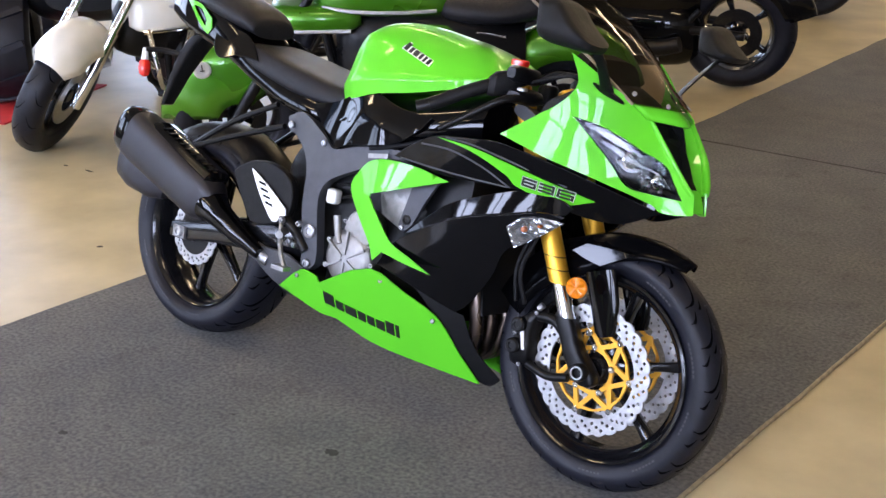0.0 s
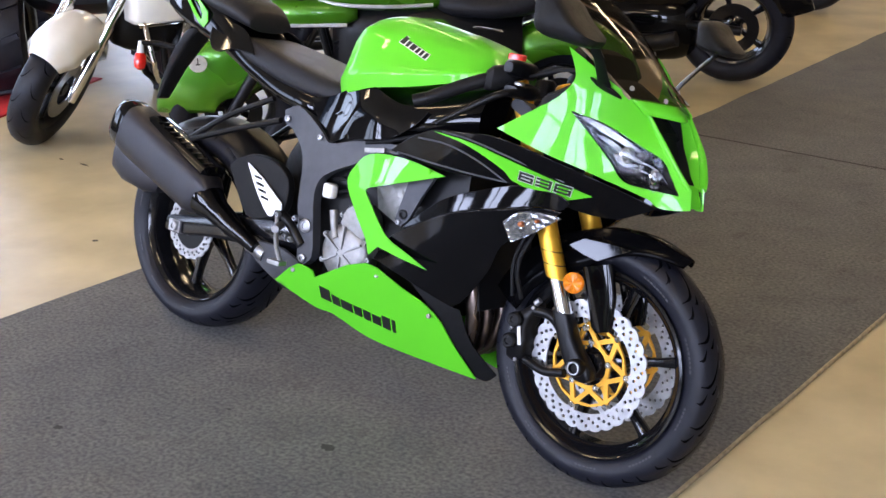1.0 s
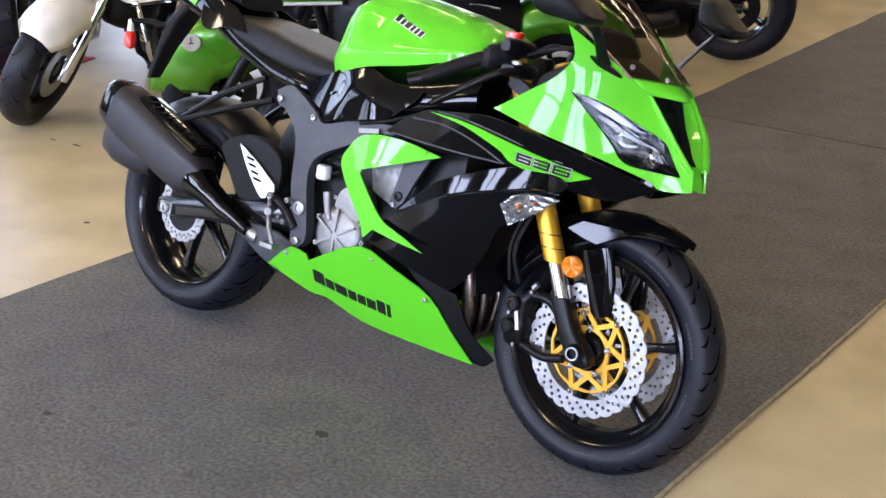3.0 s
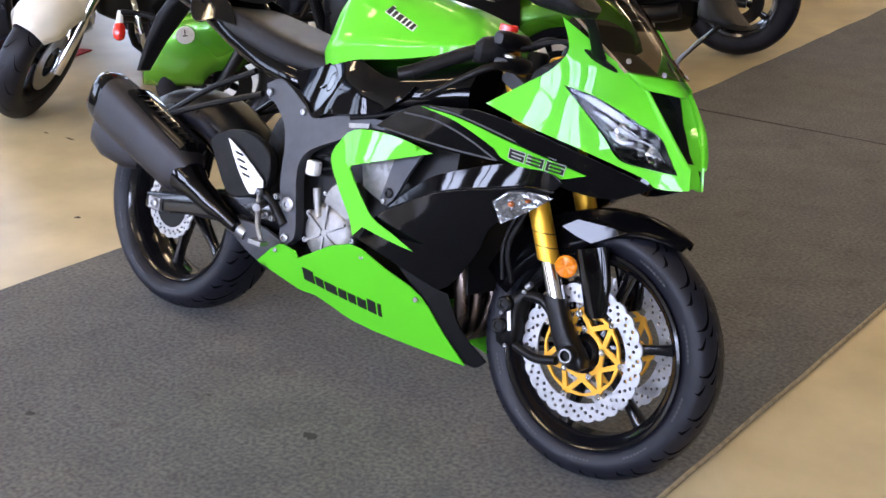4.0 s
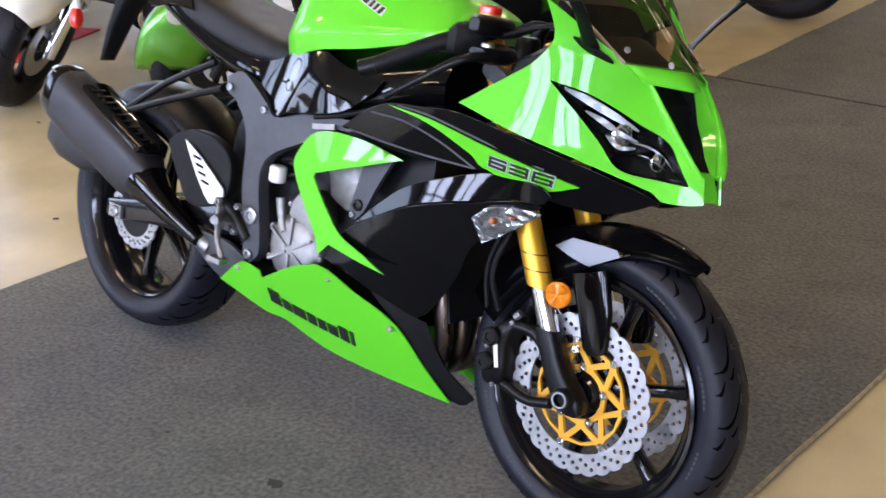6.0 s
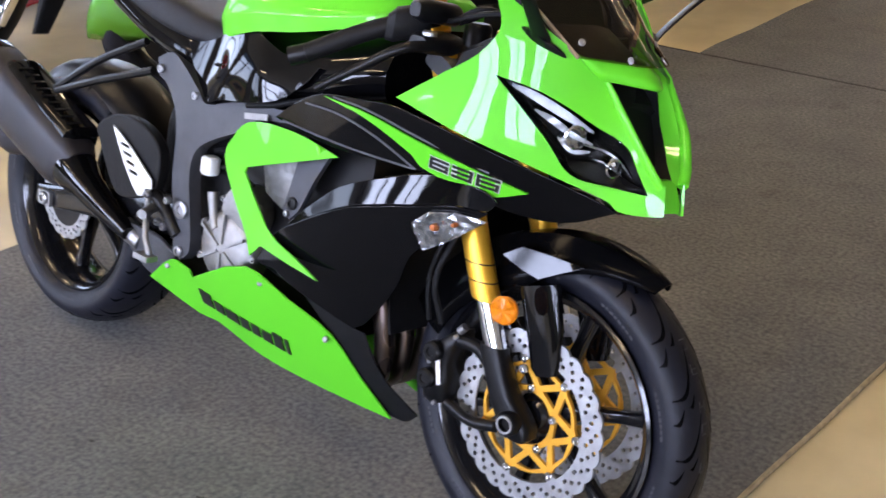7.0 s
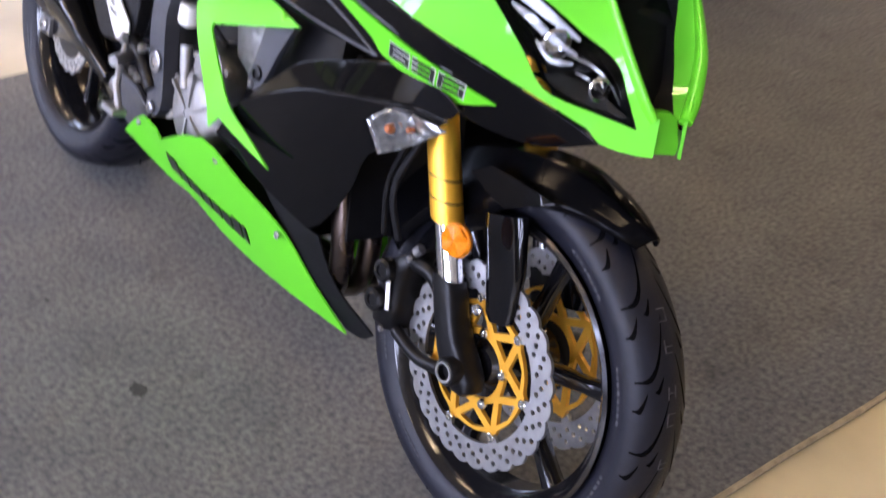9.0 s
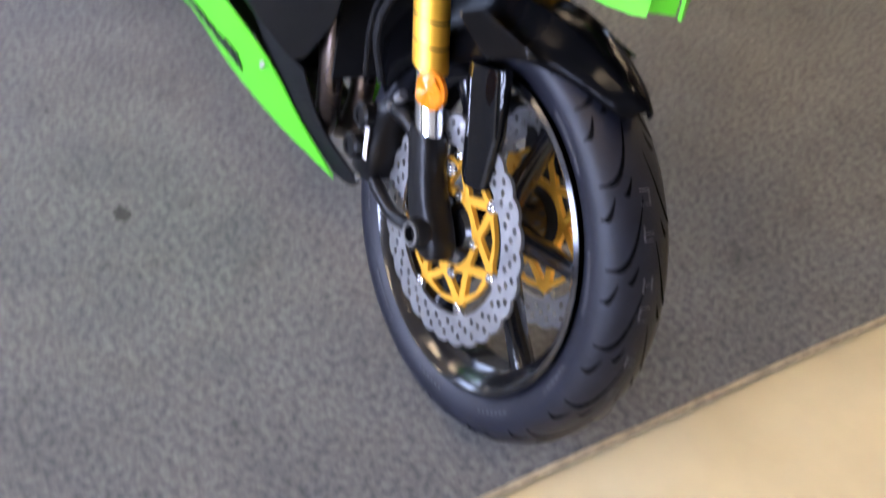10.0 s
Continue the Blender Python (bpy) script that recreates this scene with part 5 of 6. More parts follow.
part("plate_bracket", skin([oval(p, (0.8, 0, 0.25), (0, 1, 0), a, b, 14, 4) for p, a, b in (((-0.16, 0, 0.905), 0.055, 0.04), ((-0.21, 0, 0.85), 0.042, 0.042), ((-0.265, 0, 0.76), 0.026, 0.032), ((-0.31, 0, 0.66), 0.012, 0.022))]), MATT, bike, "matt black plate bracket")
for s, out in ((-1, 0.105), (1, 0.05)):
    sg = part("rear_turn_signal", skin([oval((-0.318 + d * 0.1, out * s, 0.80 - d), (1, 0, 0), (0, 1, 0), a, a, 16, 2.5) for d, a in ((0, 0.01), (0.008, 0.016), (0.03, 0.018), (0.048, 0.015), (0.055, 0.006))]), REDP, bike, "red rear turn signal")
    part("stem", tube([(-0.318, out * s, 0.798), (-0.322, out * s, 0.835)], [0.012, 0.008], 12), WHITEP, sg, "pale signal stem")
    part("stalk", tube([(-0.32, out * s, 0.83), (-0.29, 0.06 * s, 0.835), (-0.24, 0.02 * s, 0.83)], 0.009, 10), MATT, sg)
    # clip-on bars
    bar = part("handlebar", tube([(1.12, 0.15 * s, 0.957), (1.05, 0.225 * s, 0.922), (0.958, 0.3 * s, 0.86)], 0.0165, 16), MATT, bike, "black rubber handlebar grip")
    part("bar_end", tube([(0.96, 0.299 * s, 0.861), (0.934, 0.314 * s, 0.849)], 0.017, 16), SATIN, bar, "black bar-end weight")
    part("switchgear", skin([oval((x, y * s, z), (0.6, 0.8 * s, 0), (0, 0, 1), a, b, 14, 3.5) for x, y, z, a, b in ((1.06, 0.215, 0.928, 0.02, 0.022), (1.07, 0.205, 0.934, 0.034, 0.03), (1.1, 0.175, 0.945, 0.034, 0.03), (1.115, 0.16, 0.95, 0.02, 0.02))]), MATT, bar)
    part("lever", tube([(1.16, 0.2 * s, 0.912), (1.14, 0.26 * s, 0.905), (1.08, 0.295 * s, 0.86), (1.015, 0.325 * s, 0.81)], [0.011, 0.009, 0.008, 0.007], 10), SATIN, bike, "black brake lever")
    part("lever_perch", skin([oval((1.14, y * s, 0.915), (1, 0, 0), (0, 0, 1), a, b, 14, 3) for y, a, b in ((0.12, 0.02, 0.014), (0.15, 0.03, 0.02), (0.2, 0.032, 0.018), (0.225, 0.018, 0.012))]), SATIN, bike)
    bolt("lever_pivot", (1.156, 0.215 * s, 0.93), (0, 0, 1), 0.013, 0.008, STEEL, bike)
    bolt("fork_cap", fork_at(0.925, 0.105 * s), (-0.4, 0, 0.9), 0.022, 0.012, GOLD, bike)
part("triple_clamp", skin([oval((1.13, y, 0.875), (1, 0, -0.45), (0.42, 0, 0.9), a, 0.016, 14, 3) for y, a in ((-0.14, 0.03), (-0.105, 0.042), (0, 0.06), (0.105, 0.042), (0.14, 0.03))]), SATIN, bike, "black top triple clamp")
res = part("fluid_reservoir", skin([oval((1.06, -0.09, z), (1, 0, 0), (0, 1, 0), q, q, 20, 2) for z, q in ((0.94, 0.017), (0.945, 0.021), (0.985, 0.021))]), GOLDP, bike, "amber brake fluid reservoir")
part("reservoir_cap", skin([oval((1.06, -0.09, z), (1, 0, 0), (0, 1, 0), q, q, 20, 2) for z, q in ((0.985, 0.023), (0.997, 0.023), (1.0, 0.02))]), REDP, res, "red reservoir cap")
part("dash", skin([oval((1.24, 0, 1.0), (0, 1, 0), (-0.4, 0, 0.9), 0.12, 0.05, 20, 4), oval((1.28, 0, 0.98), (0, 1, 0), (-0.4, 0, 0.9), 0.13, 0.06, 20, 4)]), MATT, bike, "black instrument panel")
part("inner_cowl", skin([oval((x, 0, z), (0, 1, 0), (0.3, 0, 1), a, b, 20, 4) for x, z, a, b in ((1.2, 0.885, 0.19, 0.05), (1.26, 0.9, 0.19, 0.08), (1.32, 0.87, 0.165, 0.09), (1.42, 0.82, 0.09, 0.06))]), MATT, bike, "matt black inner cowl")
part("steering_head", skin([oval((1.17, 0, z), (1, 0, 0), (0, 1, 0), a, b, 20, 3.5) for z, a, b in ((0.72, 0.05, 0.09), (0.80, 0.06, 0.11), (0.86, 0.07, 0.12), (0.9, 0.05, 0.1))]), SATIN, bike, "black steering head and cable loom")
part("ignition_lock", skin([oval((1.1, 0, z), (1, 0, 0), (0, 1, 0), a, a, 18, 2) for z, a in ((0.9, 0.026), (0.94, 0.026), (0.948, 0.02))]), SATIN, bike, "black ignition lock")
for k, (y0, y1) in enumerate(((-0.13, -0.02), (-0.1, 0.04), (0.12, 0.0), (-0.15, -0.08))):
    part("control_cable", tube([(1.13, y0, 0.95), (1.2 + 0.02 * k, y0 * 0.9, 0.985), (1.24, y1, 0.94), (1.2, y1, 0.86)], 0.005, 8), MATT, bike)
part("master_cylinder", skin([oval((1.12, y, 0.955 - y * 0.06), (1, 0, 0), (0, 0, 1), a, b, 16, 3.2) for y, a, b in ((-0.22, 0.012, 0.012), (-0.2, 0.022, 0.02), (-0.12, 0.024, 0.02), (-0.1, 0.014, 0.014))]), SATIN, bike, "black brake master cylinder")
part("side_stand", tube([(0.62, 0.13, 0.32), (0.6, 0.26, 0.17), (0.58, 0.335, 0.078)], 0.011, 10), SATIN, bike, "black side stand")

# tail flank, rear hugger and rear caliper
for s in (1, -1):
    panel("tail_side", [(-0.017, -0.092, 0.95), (0.06, -0.094, 0.947), (0.12, -0.1, 0.936), (0.175, -0.118, 0.905), (0.215, -0.138, 0.868), (0.12, -0.136, 0.872), (0.05, -0.136, 0.856), (0.005, -0.122, 0.887)], GLOSS, tail, 0.006, 0.03, (), (), s, 3, "gloss black pointed tail side panel", 0.002)
rings = []
for i in range(15):
    a = radians(2 + 118 * i / 14)
    rings.append([(0.012 + (0.342 - 0.07 * abs(u) ** 3) * math.cos(a), 0.104 * u, RZ + (0.342 - 0.07 * abs(u) ** 3) * math.sin(a)) for u in [-1 + k / 6 for k in range(13)]])
hug = part("rear_hugger", skin(rings, False, False), SATIN, bike, "satin black rear hugger over the tyre")
hug.modifiers.new("solid", "SOLIDIFY").thickness = 0.004
cal = part("rear_caliper", skin([oval((x, -0.115, z), (0, 1, 0), (-0.3, 0, 1), a, b, 16, 4) for x, z, a, b in ((-0.01, 0.37, 0.014, 0.018), (0.0, 0.372, 0.026, 0.034), (0.06, 0.39, 0.028, 0.04), (0.12, 0.385, 0.024, 0.036), (0.135, 0.38, 0.012, 0.02))]), SATIN, bike, "black rear brake caliper")
for x, z in ((0.03, 0.385), (0.09, 0.39)):
    bolt("caliper_bolt", (x, -0.142, z), (0, -1, 0), 0.008, 0.006, BOLTM, cal)
panel("caliper_plate", [(-0.04, -0.105, 0.33), (0.0, -0.105, 0.39), (0.1, -0.105, 0.4), (0.17, -0.105, 0.37), (0.16, -0.105, 0.33), (0.06, -0.105, 0.3), (0.0, -0.105, 0.285)], SATIN, cal, 0.006, 0.03, (), (), 1, 3, "", 0.001)

part("brake_line", tube([(1.2, -0.135, 0.425), (1.19, -0.142, 0.5), (1.205, -0.14, 0.57), (1.23, -0.12, 0.64)], 0.0045, 8), SATIN, bike, "thin black brake line")
for x, z in ((0.66, 0.62), (0.645, 0.585), (0.67, 0.555)):
    part("wiring", tube([(x - 0.05, -0.15, z), (x, -0.165, z + 0.012), (x + 0.06, -0.16, z - 0.01)], 0.005, 8), MATT, bike)


# ---- final proportions of the sport motorcycle
def settle(ob, shape):
    """Moves every point of a thing's meshes by shape(x, y, z)."""
    for o in (ob, *ob.children_recursive):
        for v in o.data.vertices:
            v.co = shape(*v.co)


def body_shape(x, y, z):
    """The slight rake and taper of the body; the nose sits a little towards the stand side."""
    w = math.sqrt(y * y + 1e-4)
    nose = min(1.0, max(0.0, (x - 1.26) / 0.14)) * min(1.0, max(0.0, (z - 0.66) / 0.05))
    low = min(1.0, max(0.0, (0.955 - z) / 0.03))
    far = min(1.0, max(0.0, y / 0.08))
    tuck = nose * (0.036 * min(1.0, max(0.0, (y + 0.1) / 0.1)) + 0.012 * far * (1 - low))
    push = 0.026 * nose * low * far
    return (1.0224 * x + 0.0313 * z - 0.0394 + 0.025 * w + push, y * (0.9918 - 0.0419 * x - 0.0379 * z) - tuck, 0.9817 * z - 0.0037 * x + 0.0067 + 0.0187 * w)


def wheel_shape(old, seat):
    return lambda x, y, z: tuple(b + p - a for p, a, b in zip((x, y, z), old, seat))


for ob in list(bike.children):
    if ob == front_wheel:
        settle(ob, wheel_shape((FX, 0, FZ), (1.411, 0.003, 0.3035)))
    elif ob == rear_wheel:
        settle(ob, wheel_shape((0.012, 0, RZ), (-0.012, -0.013, 0.314)))
    else:
        settle(ob, body_shape)


# ---- motorcycles parked behind
def spoked_wheel(name, parent, x, r, w, rim_r, mats, spokes=5):
    m = pose(x, 0, r)
    h = w * 0.38
    rim = part(name, moved(lathe([(-h, rim_r), (-h + 0.006, rim_r - 0.014), (-0.02, rim_r - 0.03), (0.02, rim_r - 0.03), (h - 0.006, rim_r - 0.014), (h, rim_r), (0.03, rim_r - 0.012), (-0.03, rim_r - 0.012)], 40, True), m), mats["rim"], parent)
    part("hub", moved(lathe([(-0.06, 0.0001), (-0.06, 0.03), (-0.03, 0.045), (0.03, 0.045), (0.06, 0.03), (0.06, 0.0001)], 20), m), mats["rim"], rim)
    for k in range(spokes):
        a = math.tau * k / spokes
        u, v = Vector((math.cos(a), 0, math.sin(a))), Vector((-math.sin(a), 0, math.cos(a)))
        part("spoke", moved(skin([oval(u * q, v, (0, 1, 0), sw, 0.014, 10, 3) for q, sw in ((0.035, 0.02), (rim_r * 0.6, 0.014), (rim_r - 0.02, 0.022))]), m), mats["rim"], rim)
    part("tyre", moved(lathe(tyre_profile(r, w, rim_r), 56, True), m), RUBBER, rim, "black tyre")
    # ribbons just proud of the rubber, coloured as shaded grooves
    gr = [groove(r, w, rim_r, sd * 0.012, sd * w * 0.44, math.tau * k / 15 + 0.1 * sd, math.tau * k / 15 + 0.1 * sd - 0.2, 0.009) for k in range(15) for sd in (-1, 1)]
    part("tread_groove", moved(joined(*gr), m), GROOVE_SHADE, rim, "dark ribbons for the shade in the tread grooves")["kind"] = "stuff"
    part("brake_disc", moved(plate([circle(0.14, 40), circle(0.075, 28)], 0.006), m @ pose(0, w * 0.45, 0)), mats["disc"], rim)
    return rim


def saddle(cx, cz, q, a0, a1, width, drop, n=18):
    rings = []
    for i in range(n):
        s = i / (n - 1)
        a = radians(a0 + (a1 - a0) * s)
        tip = min(1.0, 0.62 + 3 * min(s, 1 - s))
        rings.append([(cx + (q - drop * abs(u) ** 3) * math.cos(a), width * tip * u, cz + (q - drop * abs(u) ** 3) * math.sin(a)) for u in [-1 + k / 6 for k in range(13)]])
    return skin(rings, False, False)


def fork_turn(steer):
    """The bars and front wheel turned about the raked steering head."""
    return Matrix.Translation((-0.2, 0, 0.62)) @ Matrix.Rotation(radians(steer), 4, Vector((-0.5, 0, 0.83))) @ Matrix.Translation((0.2, 0, -0.62))


def cruiser(label, paint, metal, dark, lean, m, bags=False, badge=False, L=1.6, steer=0.0, arc=(0, 168), drop=0.21, bulk=True, sink=0.0, pipe=None, cover=None, wide=0.105, skirt=None, tip=-1.85):
    ob = tagged(new("cruiser_motorcycle"), label, "motorcycle", "parked motorcycles")
    ob.matrix_world = m @ pose(0, 0, 0, -lean, 0, 0)
    mats = {"rim": dark, "disc": dark if pipe else STEEL}
    D = 1.6 - L
    spoked_wheel("front_wheel", ob, 0, 0.31, 0.135, 0.205, mats)
    spoked_wheel("rear_wheel", ob, -L, 0.32, 0.17, 0.205, mats)
    f = part("front_fender", saddle(0, 0.31, 0.365, arc[0], arc[1], wide, drop), paint, ob, "glossy front fender")
    f.modifiers.new("solid", "SOLIDIFY").thickness = 0.004
    if badge:
        for s in (-1, 1):
            part("badge", moved(lathe([(0.004, 0.0001), (0.004, 0.042), (-0.002, 0.043), (-0.004, 0.034), (-0.002, 0.025), (-0.003, 0.0001)], 24), pose(0.15, 0.1 * s, 0.59) @ pose(0, 0, 0, 0, 0, 0 if s < 0 else 180)), BRIGHTALU, f, "round bright badge")
            part("badge_mark", joined(box(0.005, 0.0016, 0.034, (0.15, 0.1052 * s, 0.602)), box(0.022, 0.0016, 0.005, (0.15, 0.1052 * s, 0.588))), BLACKP, f, "dark hand on the badge")
    r = part("rear_fender", saddle(-L, 0.32, 0.43, 40, 165, 0.12, 0.16), paint, ob, "glossy rear fender")
    r.modifiers.new("solid", "SOLIDIFY").thickness = 0.004
    for s in (-1, 1):
        part("fork_tube", tube([(-0.16, 0.105 * s, 0.6), (-0.5, 0.105 * s, 1.12)], 0.022, 16), pipe or CHROME, ob, "chrome fork tube")
        part("fork_slider", tube([(0.03, 0.105 * s, 0.29), (-0.01, 0.105 * s, 0.36), (-0.175, 0.105 * s, 0.62)], [0.024, 0.028, 0.03], 16), metal, ob, "bright fork slider")
        if not badge:
            part("front_signal", skin([oval((-0.27, (0.17 + d) * s, 0.93), (1, 0, 0), (0, 0, 1), a, a, 16, 2) for d, a in ((-0.03, 0.012), (0, 0.035), (0.03, 0.04), (0.05, 0.02))]), AMBER, ob, "amber front turn signal")
        part("side_cover", skin([oval((-0.98, y * s, 0.66), (1, 0, 0.1), (0, 0, 1), a, b, 22, 3) for y, a, b in ((0.1, 0.17, 0.13), (0.14, 0.16, 0.12), (0.155, 0.12, 0.09))]), paint, ob)
        part("down_tube", tube([(-0.42, 0.07 * s, 0.85), (-0.5, 0.1 * s, 0.5), (-0.58, 0.13 * s, 0.2), (-1.15, 0.13 * s, 0.2), (-1.4, 0.12 * s, 0.45)], 0.018, 10), SATIN, ob)
        part("swingarm", tube([(-1.1, 0.12 * s, 0.36), (-L - 0.05, 0.12 * s, 0.32)], 0.025, 10), SATIN, ob)
        part("handlebar", tube([(-0.45, 0.05 * s, 1.12), (-0.5, 0.2 * s, 1.2), (-0.68, 0.4 * s, 1.15)], 0.0125, 10), CHROME, ob)
        part("floorboard", box(0.28, 0.1, 0.025, (-0.68, 0.24 * s, 0.29)), SATIN, ob)
        part("exhaust_pipe", tube([(-0.62, 0.13 * s, 0.55), (-0.55, 0.19 * s, 0.42), (-0.62, 0.2 * s, 0.27), (-1.2, 0.22 * s, 0.26), (tip + D, 0.23 * s, 0.29)], [0.022, 0.024, 0.028, 0.045, 0.042], 14), pipe or CHROME, ob, "exhaust pipe")
        if bags:
            b = part("saddlebag", skin([oval((x, (0.27) * s, 0.56), (0, 1, 0), (0, 0, 1), a, h, 20, 4) for x, a, h in ((-1.25, 0.08, 0.14), (-1.3, 0.1, 0.23), (-1.75, 0.11, 0.24), (-1.95, 0.09, 0.13), (-1.98, 0.06, 0.09))]), paint, ob, "glossy hard saddlebag")
            part("lid_seam", skin([oval((x, 0.27 * s, 0.69), (0, 1, 0), (0, 0, 1), a, 0.005, 20, 4) for x, a in ((-1.24, 0.08), (-1.3, 0.103), (-1.75, 0.113), (-1.95, 0.093))]), metal, b)
    tank_ = part("fuel_tank", skin(hulls([(-0.4, 0.06, 0.86, 0.93, 0.2), (-0.45, 0.12, 0.83, 0.99, 0.2), (-0.6, 0.17, 0.81, 1.04, 0.25), (-0.8, 0.175, 0.8, 1.03, 0.25), (-0.98, 0.13, 0.8, 0.95, 0.2), (-1.04, 0.08, 0.81, 0.9, 0.1)], 24, 3)), paint, ob, "glossy fuel tank", 60)
    tank_.location = (0, 0, -sink)
    for s in (-1, 1):
        part("tank_trim", tube([(-0.44, 0.122 * s, 0.865), (-0.6, 0.172 * s, 0.855), (-0.8, 0.176 * s, 0.85), (-0.97, 0.135 * s, 0.845)], 0.009, 8), SILVERP, ob, "speckled silver tank trim").location = (0, 0, -sink)
    part("seat", skin(hulls([(-0.98, 0.1, 0.8, 0.88, 0.1), (-1.06, 0.16, 0.78, 0.9, 0.1), (-1.25, 0.21, 0.77, 0.9, 0.1), (-1.4, 0.2, 0.78, 0.93, 0.1), (-1.5, 0.18, 0.8, 0.98, 0.1), (-1.62 + D * 0.5, 0.15, 0.82, 0.98, 0.1), (-1.78 + D, 0.09, 0.82, 0.93, 0.1)], 24, 3)), SEATM, ob, "black vinyl two-up seat", 60)
    if bulk:
        part("engine_shroud", skin(hulls([(-0.5, 0.08, 0.4, 0.78, 0.1), (-0.6, 0.15, 0.36, 0.84, 0.1), (-0.95, 0.17, 0.34, 0.86, 0.1), (-1.2, 0.17, 0.36, 0.82, 0.1), (-1.4, 0.12, 0.42, 0.76, 0.1)], 20, 3)), cover or SATIN, ob, "dark engine and battery covers", 60)
    eng = part("crankcase", skin([oval((x, 0, 0.38), (0, 1, 0), (0, 0, 1), a, h, 20, 3.5) for x, a, h in ((-0.55, 0.1, 0.1), (-0.6, 0.14, 0.15), (-0.9, 0.16, 0.17), (-1.08, 0.13, 0.14))]), SATIN, ob, "black engine case")
    for lean_, cx in ((-24, -0.68), (24, -0.9)):
        cyl = part("cylinder", moved(box(0.14, 0.16, 0.24, (0, 0, 0.11)), pose(cx, 0, 0.5, 0, -lean_, 0)), SATIN, ob, "finned black cylinder")
        for k in range(8):
            part("fin", moved(box(0.19, 0.2, 0.012, (0, 0, 0.03 * k)), pose(cx, 0, 0.5, 0, -lean_, 0)), SATIN, cyl)
        part("rocker_cover", moved(skin([oval((0, 0, z), (1, 0, 0), (0, 1, 0), a, a, 18, 3) for z, a in ((0.24, 0.085), (0.28, 0.08), (0.3, 0.05))]), pose(cx, 0, 0.5, 0, -lean_, 0)), metal, eng)
    part("air_cleaner", moved(lathe([(0.03, 0.09), (-0.03, 0.09), (-0.045, 0.07), (-0.045, 0.0001)], 28), pose(-0.79, -0.19, 0.66)), metal, ob, "round chrome air cleaner")
    part("headlight", skin([oval((x, 0, 0.98), (0, 1, 0), (0, 0, 1), a, a, 24, 2) for x, a in ((-0.12, 0.085), (-0.15, 0.095), (-0.25, 0.09), (-0.32, 0.04))]), CHROME, ob, "chrome headlight")
    part("triple_clamp", joined(box(0.06, 0.26, 0.03, (-0.34, 0, 1.0)), box(0.06, 0.26, 0.03, (-0.25, 0, 0.85))), SATIN, ob)
    if bulk:
        part("lower_skirt", skin(hulls([(-0.32, 0.1, 0.14, 0.4, 0), (-0.4, 0.17, 0.1, 0.48, 0), (-0.9, 0.2, 0.1, 0.5, 0), (-1.3 - 0.3 * bags, 0.18, 0.12, 0.48, 0), (-1.4 - 0.35 * bags, 0.1, 0.16, 0.42, 0)], 24, 3)), cover or SATIN, ob, "dark lower engine and exhaust covers", 60)
    if not bulk:
        part("down_tube_cover", skin(hulls([(-0.3, 0.05, 0.46, 0.66, 0.1), (-0.36, 0.09, 0.43, 0.72, 0.1), (-0.5, 0.12, 0.4, 0.74, 0.1), (-0.58, 0.1, 0.42, 0.7, 0.1)], 20, 3)), SATIN, ob, "black down-tube and radiator cover", 60)
        part("crash_bar", tube([(-0.4, 0.1, 0.62), (-0.38, 0.22, 0.5), (-0.42, 0.22, 0.34), (-0.5, 0.1, 0.3)], 0.013, 12), CHROME, ob, "bent chrome crash bar")
    if skirt:
        x0, x1, z0, z1, w_ = skirt
        sk = part("side_panel", skin(hulls([(x0, w_ * 0.7, z0 + 0.02, z1 - 0.02, 0.1), (x0 - 0.04, w_, z0, z1, 0.1), (x1 + 0.06, w_ * 1.03, z0, z1, 0.1), (x1, w_ * 0.85, z0 + 0.02, z1 - 0.02, 0.1)], 24, 3, 5.0)), paint, ob, "glossy painted side panel below the tank", 60)
        for s in (-1, 1):
            part("panel_trim", tube([(x0 - 0.03, w_ * s, z0 + 0.012), (x1 + 0.05, w_ * 1.04 * s, z0 + 0.012)], 0.009, 8), SILVERP if pipe else CHROME, sk, "speckled silver trim strip")
    if steer:
        turn_ = fork_turn(steer)
        for ch in ob.children:
            if ch.name.split(".")[0] in ("front_wheel", "front_fender", "fork_tube", "fork_slider", "front_signal", "handlebar", "headlight", "triple_clamp"):
                ch.matrix_local = turn_
    part("side_stand", tube([(-0.8, 0.14, 0.22), (-0.75, 0.3, 0.075)], 0.011, 8), SATIN, ob)
    return ob


def front_at(x, y, heading, lean, steer, size=1.0):
    """Places a cruiser so that its turned front wheel touches the floor at x, y."""
    m = pose(0, 0, 0, 0, 0, heading) @ pose(0, 0, 0, -lean, 0, 0) @ fork_turn(steer)
    axle = m.to_3x3() @ Vector((0, 1, 0))
    low = m @ Vector((0, 0, 0.31)) + 0.31 * (axle * axle.z - Vector((0, 0, 1))).normalized()
    return Matrix.Translation((x - size * low.x, y - size * low.y, -size * low.z)) @ pose(0, 0, 0, 0, 0, heading) @ Matrix.Scale(size, 4)


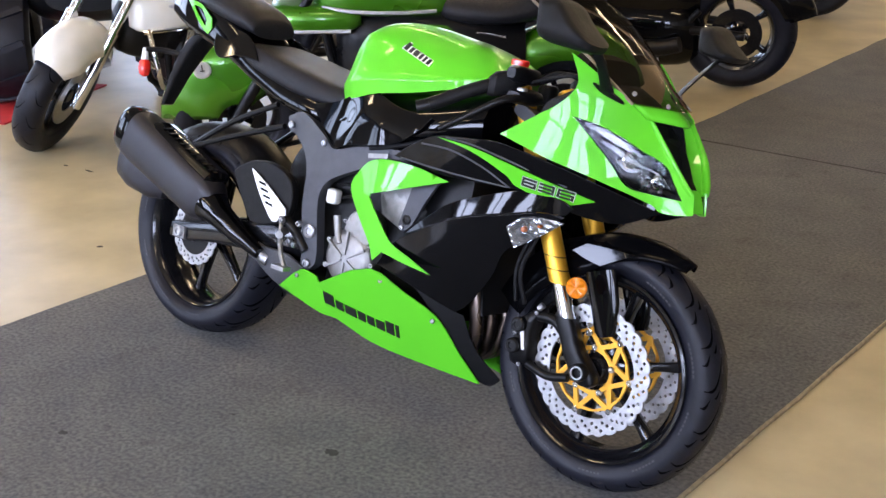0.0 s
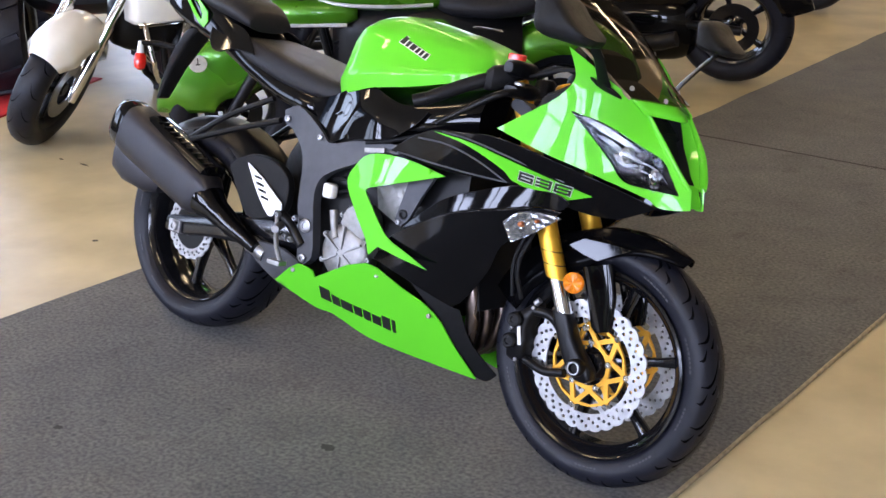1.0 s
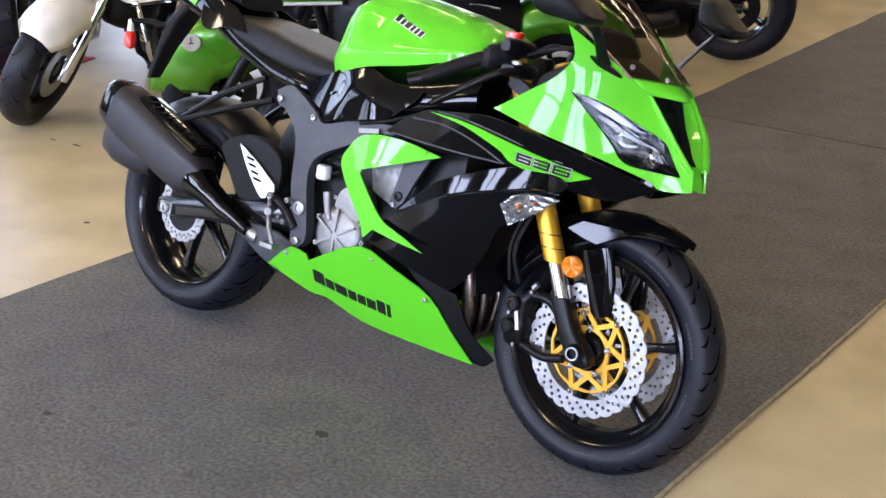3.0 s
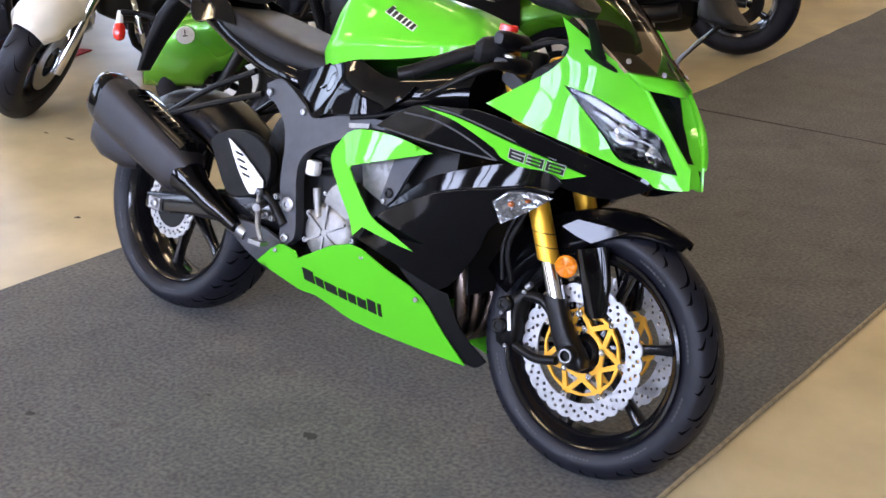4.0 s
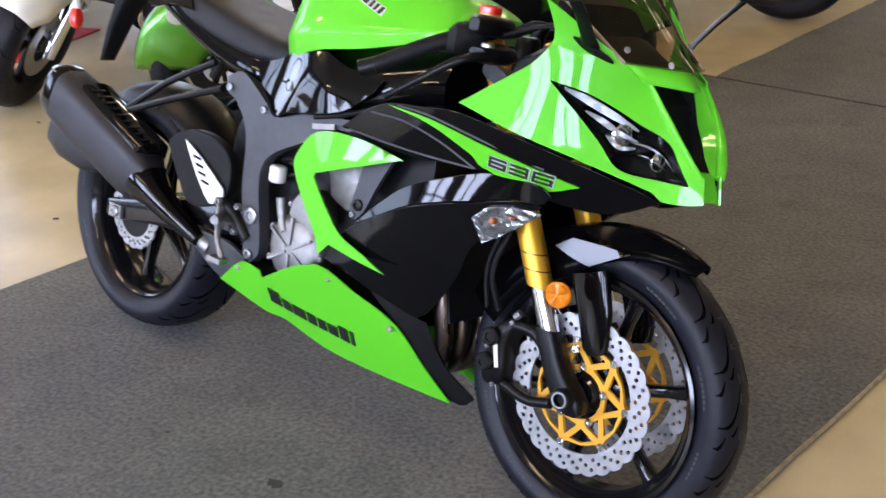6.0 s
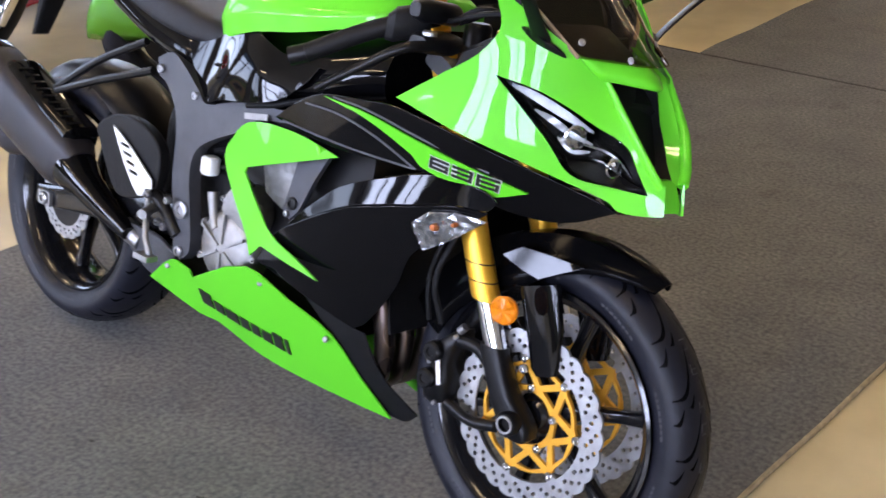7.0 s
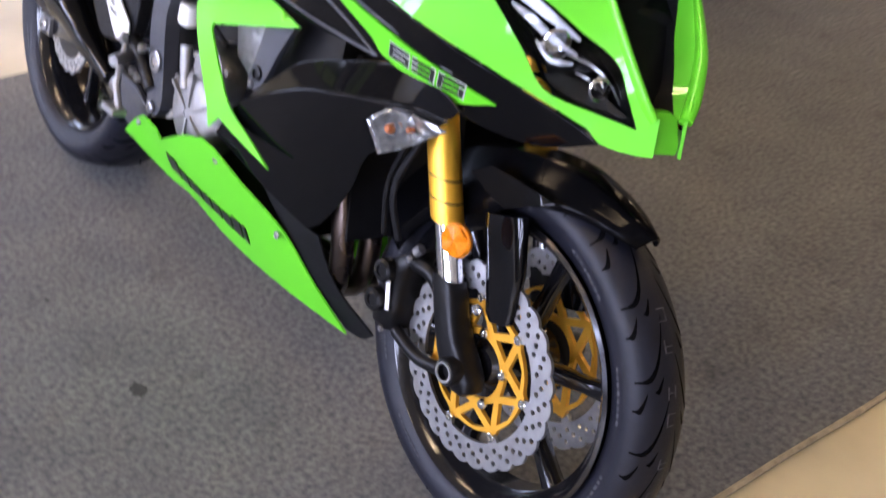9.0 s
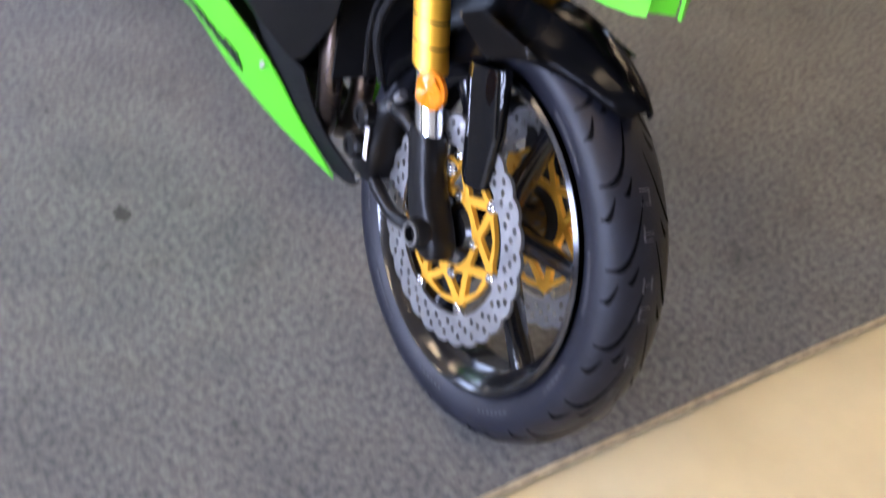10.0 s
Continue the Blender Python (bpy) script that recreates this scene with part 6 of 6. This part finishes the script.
cruiser("white cruiser motorcycle with chrome forks on its side stand", WHITEPAINT, CHROME, SATIN, 9, front_at(-2.23, 0.92, -101, 9, 42), steer=42, arc=(50, 168), drop=0.12, bulk=False, sink=0.17, wide=0.125, skirt=(-0.33, -0.64, 0.57, 0.73, 0.15))
cruiser("metallic green cruiser motorcycle with a round fender badge", DKLIME, SATIN, SATIN, 6, front_at(-1.22, 1.28, -137, 6, 10, 0.88), False, True, 1.6, 10, (2, 140), 0.27, pipe=SATIN, skirt=(-0.2, -0.62, 0.752, 0.87, 0.165))
cruiser("black cruiser motorcycle with dark engine covers", GLOSS, CHROME, RIMB, 6, pose(-1.76, 3.57, 0, 0, 0, 200), pipe=SATIN, cover=GLOSS, tip=-1.32)
cruiser("black cruiser motorcycle with dark engine covers", GLOSS, CHROME, RIMB, 6, pose(-2.35, 5.95, 0, 0, 0, 200), pipe=SATIN, cover=GLOSS, tip=-1.32)


def quad_bike():
    ob = tagged(new("quad_bike"), "dark all-terrain vehicle with knobbly black tyres", "quad bike")
    ob.matrix_world = pose(-3.12, 1.4, 0, 0, 0, -40)
    for x, y in ((0, 0), (0, 0.85), (-1.25, 0), (-1.25, 0.85)):
        rim = part("wheel", moved(lathe([(-0.1, 0.16), (-0.09, 0.14), (-0.03, 0.12), (-0.03, 0.0001)], 28), pose(x, y, 0.33)), SATIN, ob, "dark steel wheel")
        part("tyre", moved(lathe([(-0.1, 0.15), (-0.125, 0.2), (-0.13, 0.28), (-0.11, 0.315), (-0.05, 0.33), (0.05, 0.33), (0.11, 0.315), (0.13, 0.28), (0.125, 0.2), (0.1, 0.15)], 48, True), pose(x, y, 0.33)), RUBBER, rim, "fat black tyre")
        for k in range(4):
            a = math.tau * k / 4 + 0.4
            bolt("wheel_nut", (x + 0.07 * math.cos(a), y - 0.03, 0.33 + 0.07 * math.sin(a)), (0, -1, 0), 0.012, 0.014, CHROME, rim)
        for k in range(24):
            a = math.tau * k / 24
            if k % 2 == 0:
                part("tread_block", moved(box(0.03, 0.22, 0.02, (0, 0, 0)), pose(x, y, 0.33) @ pose(0, 0, 0, 0, -math.degrees(a) + 90, 0) @ Matrix.Translation((0, 0, 0.332)) @ pose(0, 0, 0, 0, 0, 20)), RUBBER, rim)
    part("body", skin(hulls([(0.25, 0.2, 0.5, 0.7, 0.2), (0.1, 0.32, 0.42, 0.85, 0.2), (-0.5, 0.3, 0.35, 0.95, 0.2), (-1.2, 0.3, 0.4, 0.88, 0.2), (-1.6, 0.22, 0.55, 0.8, 0.2)], 24, 3)), SATIN, ob, "black bodywork").location = (0, 0.42, 0)


quad_bike()
REDMAT = material("red_rubber", (0.5, 0.02, 0.02), 0.6, 0, 0, 0.1, 20)
tagged(part("floor_pad", box(0.9, 0.9, 0.008, (-3.3, 1.33, -0.003), pose(0, 0, 0, 0, 0, 20)), REDMAT, None), "red rubber pad under the quad bike", "mat")
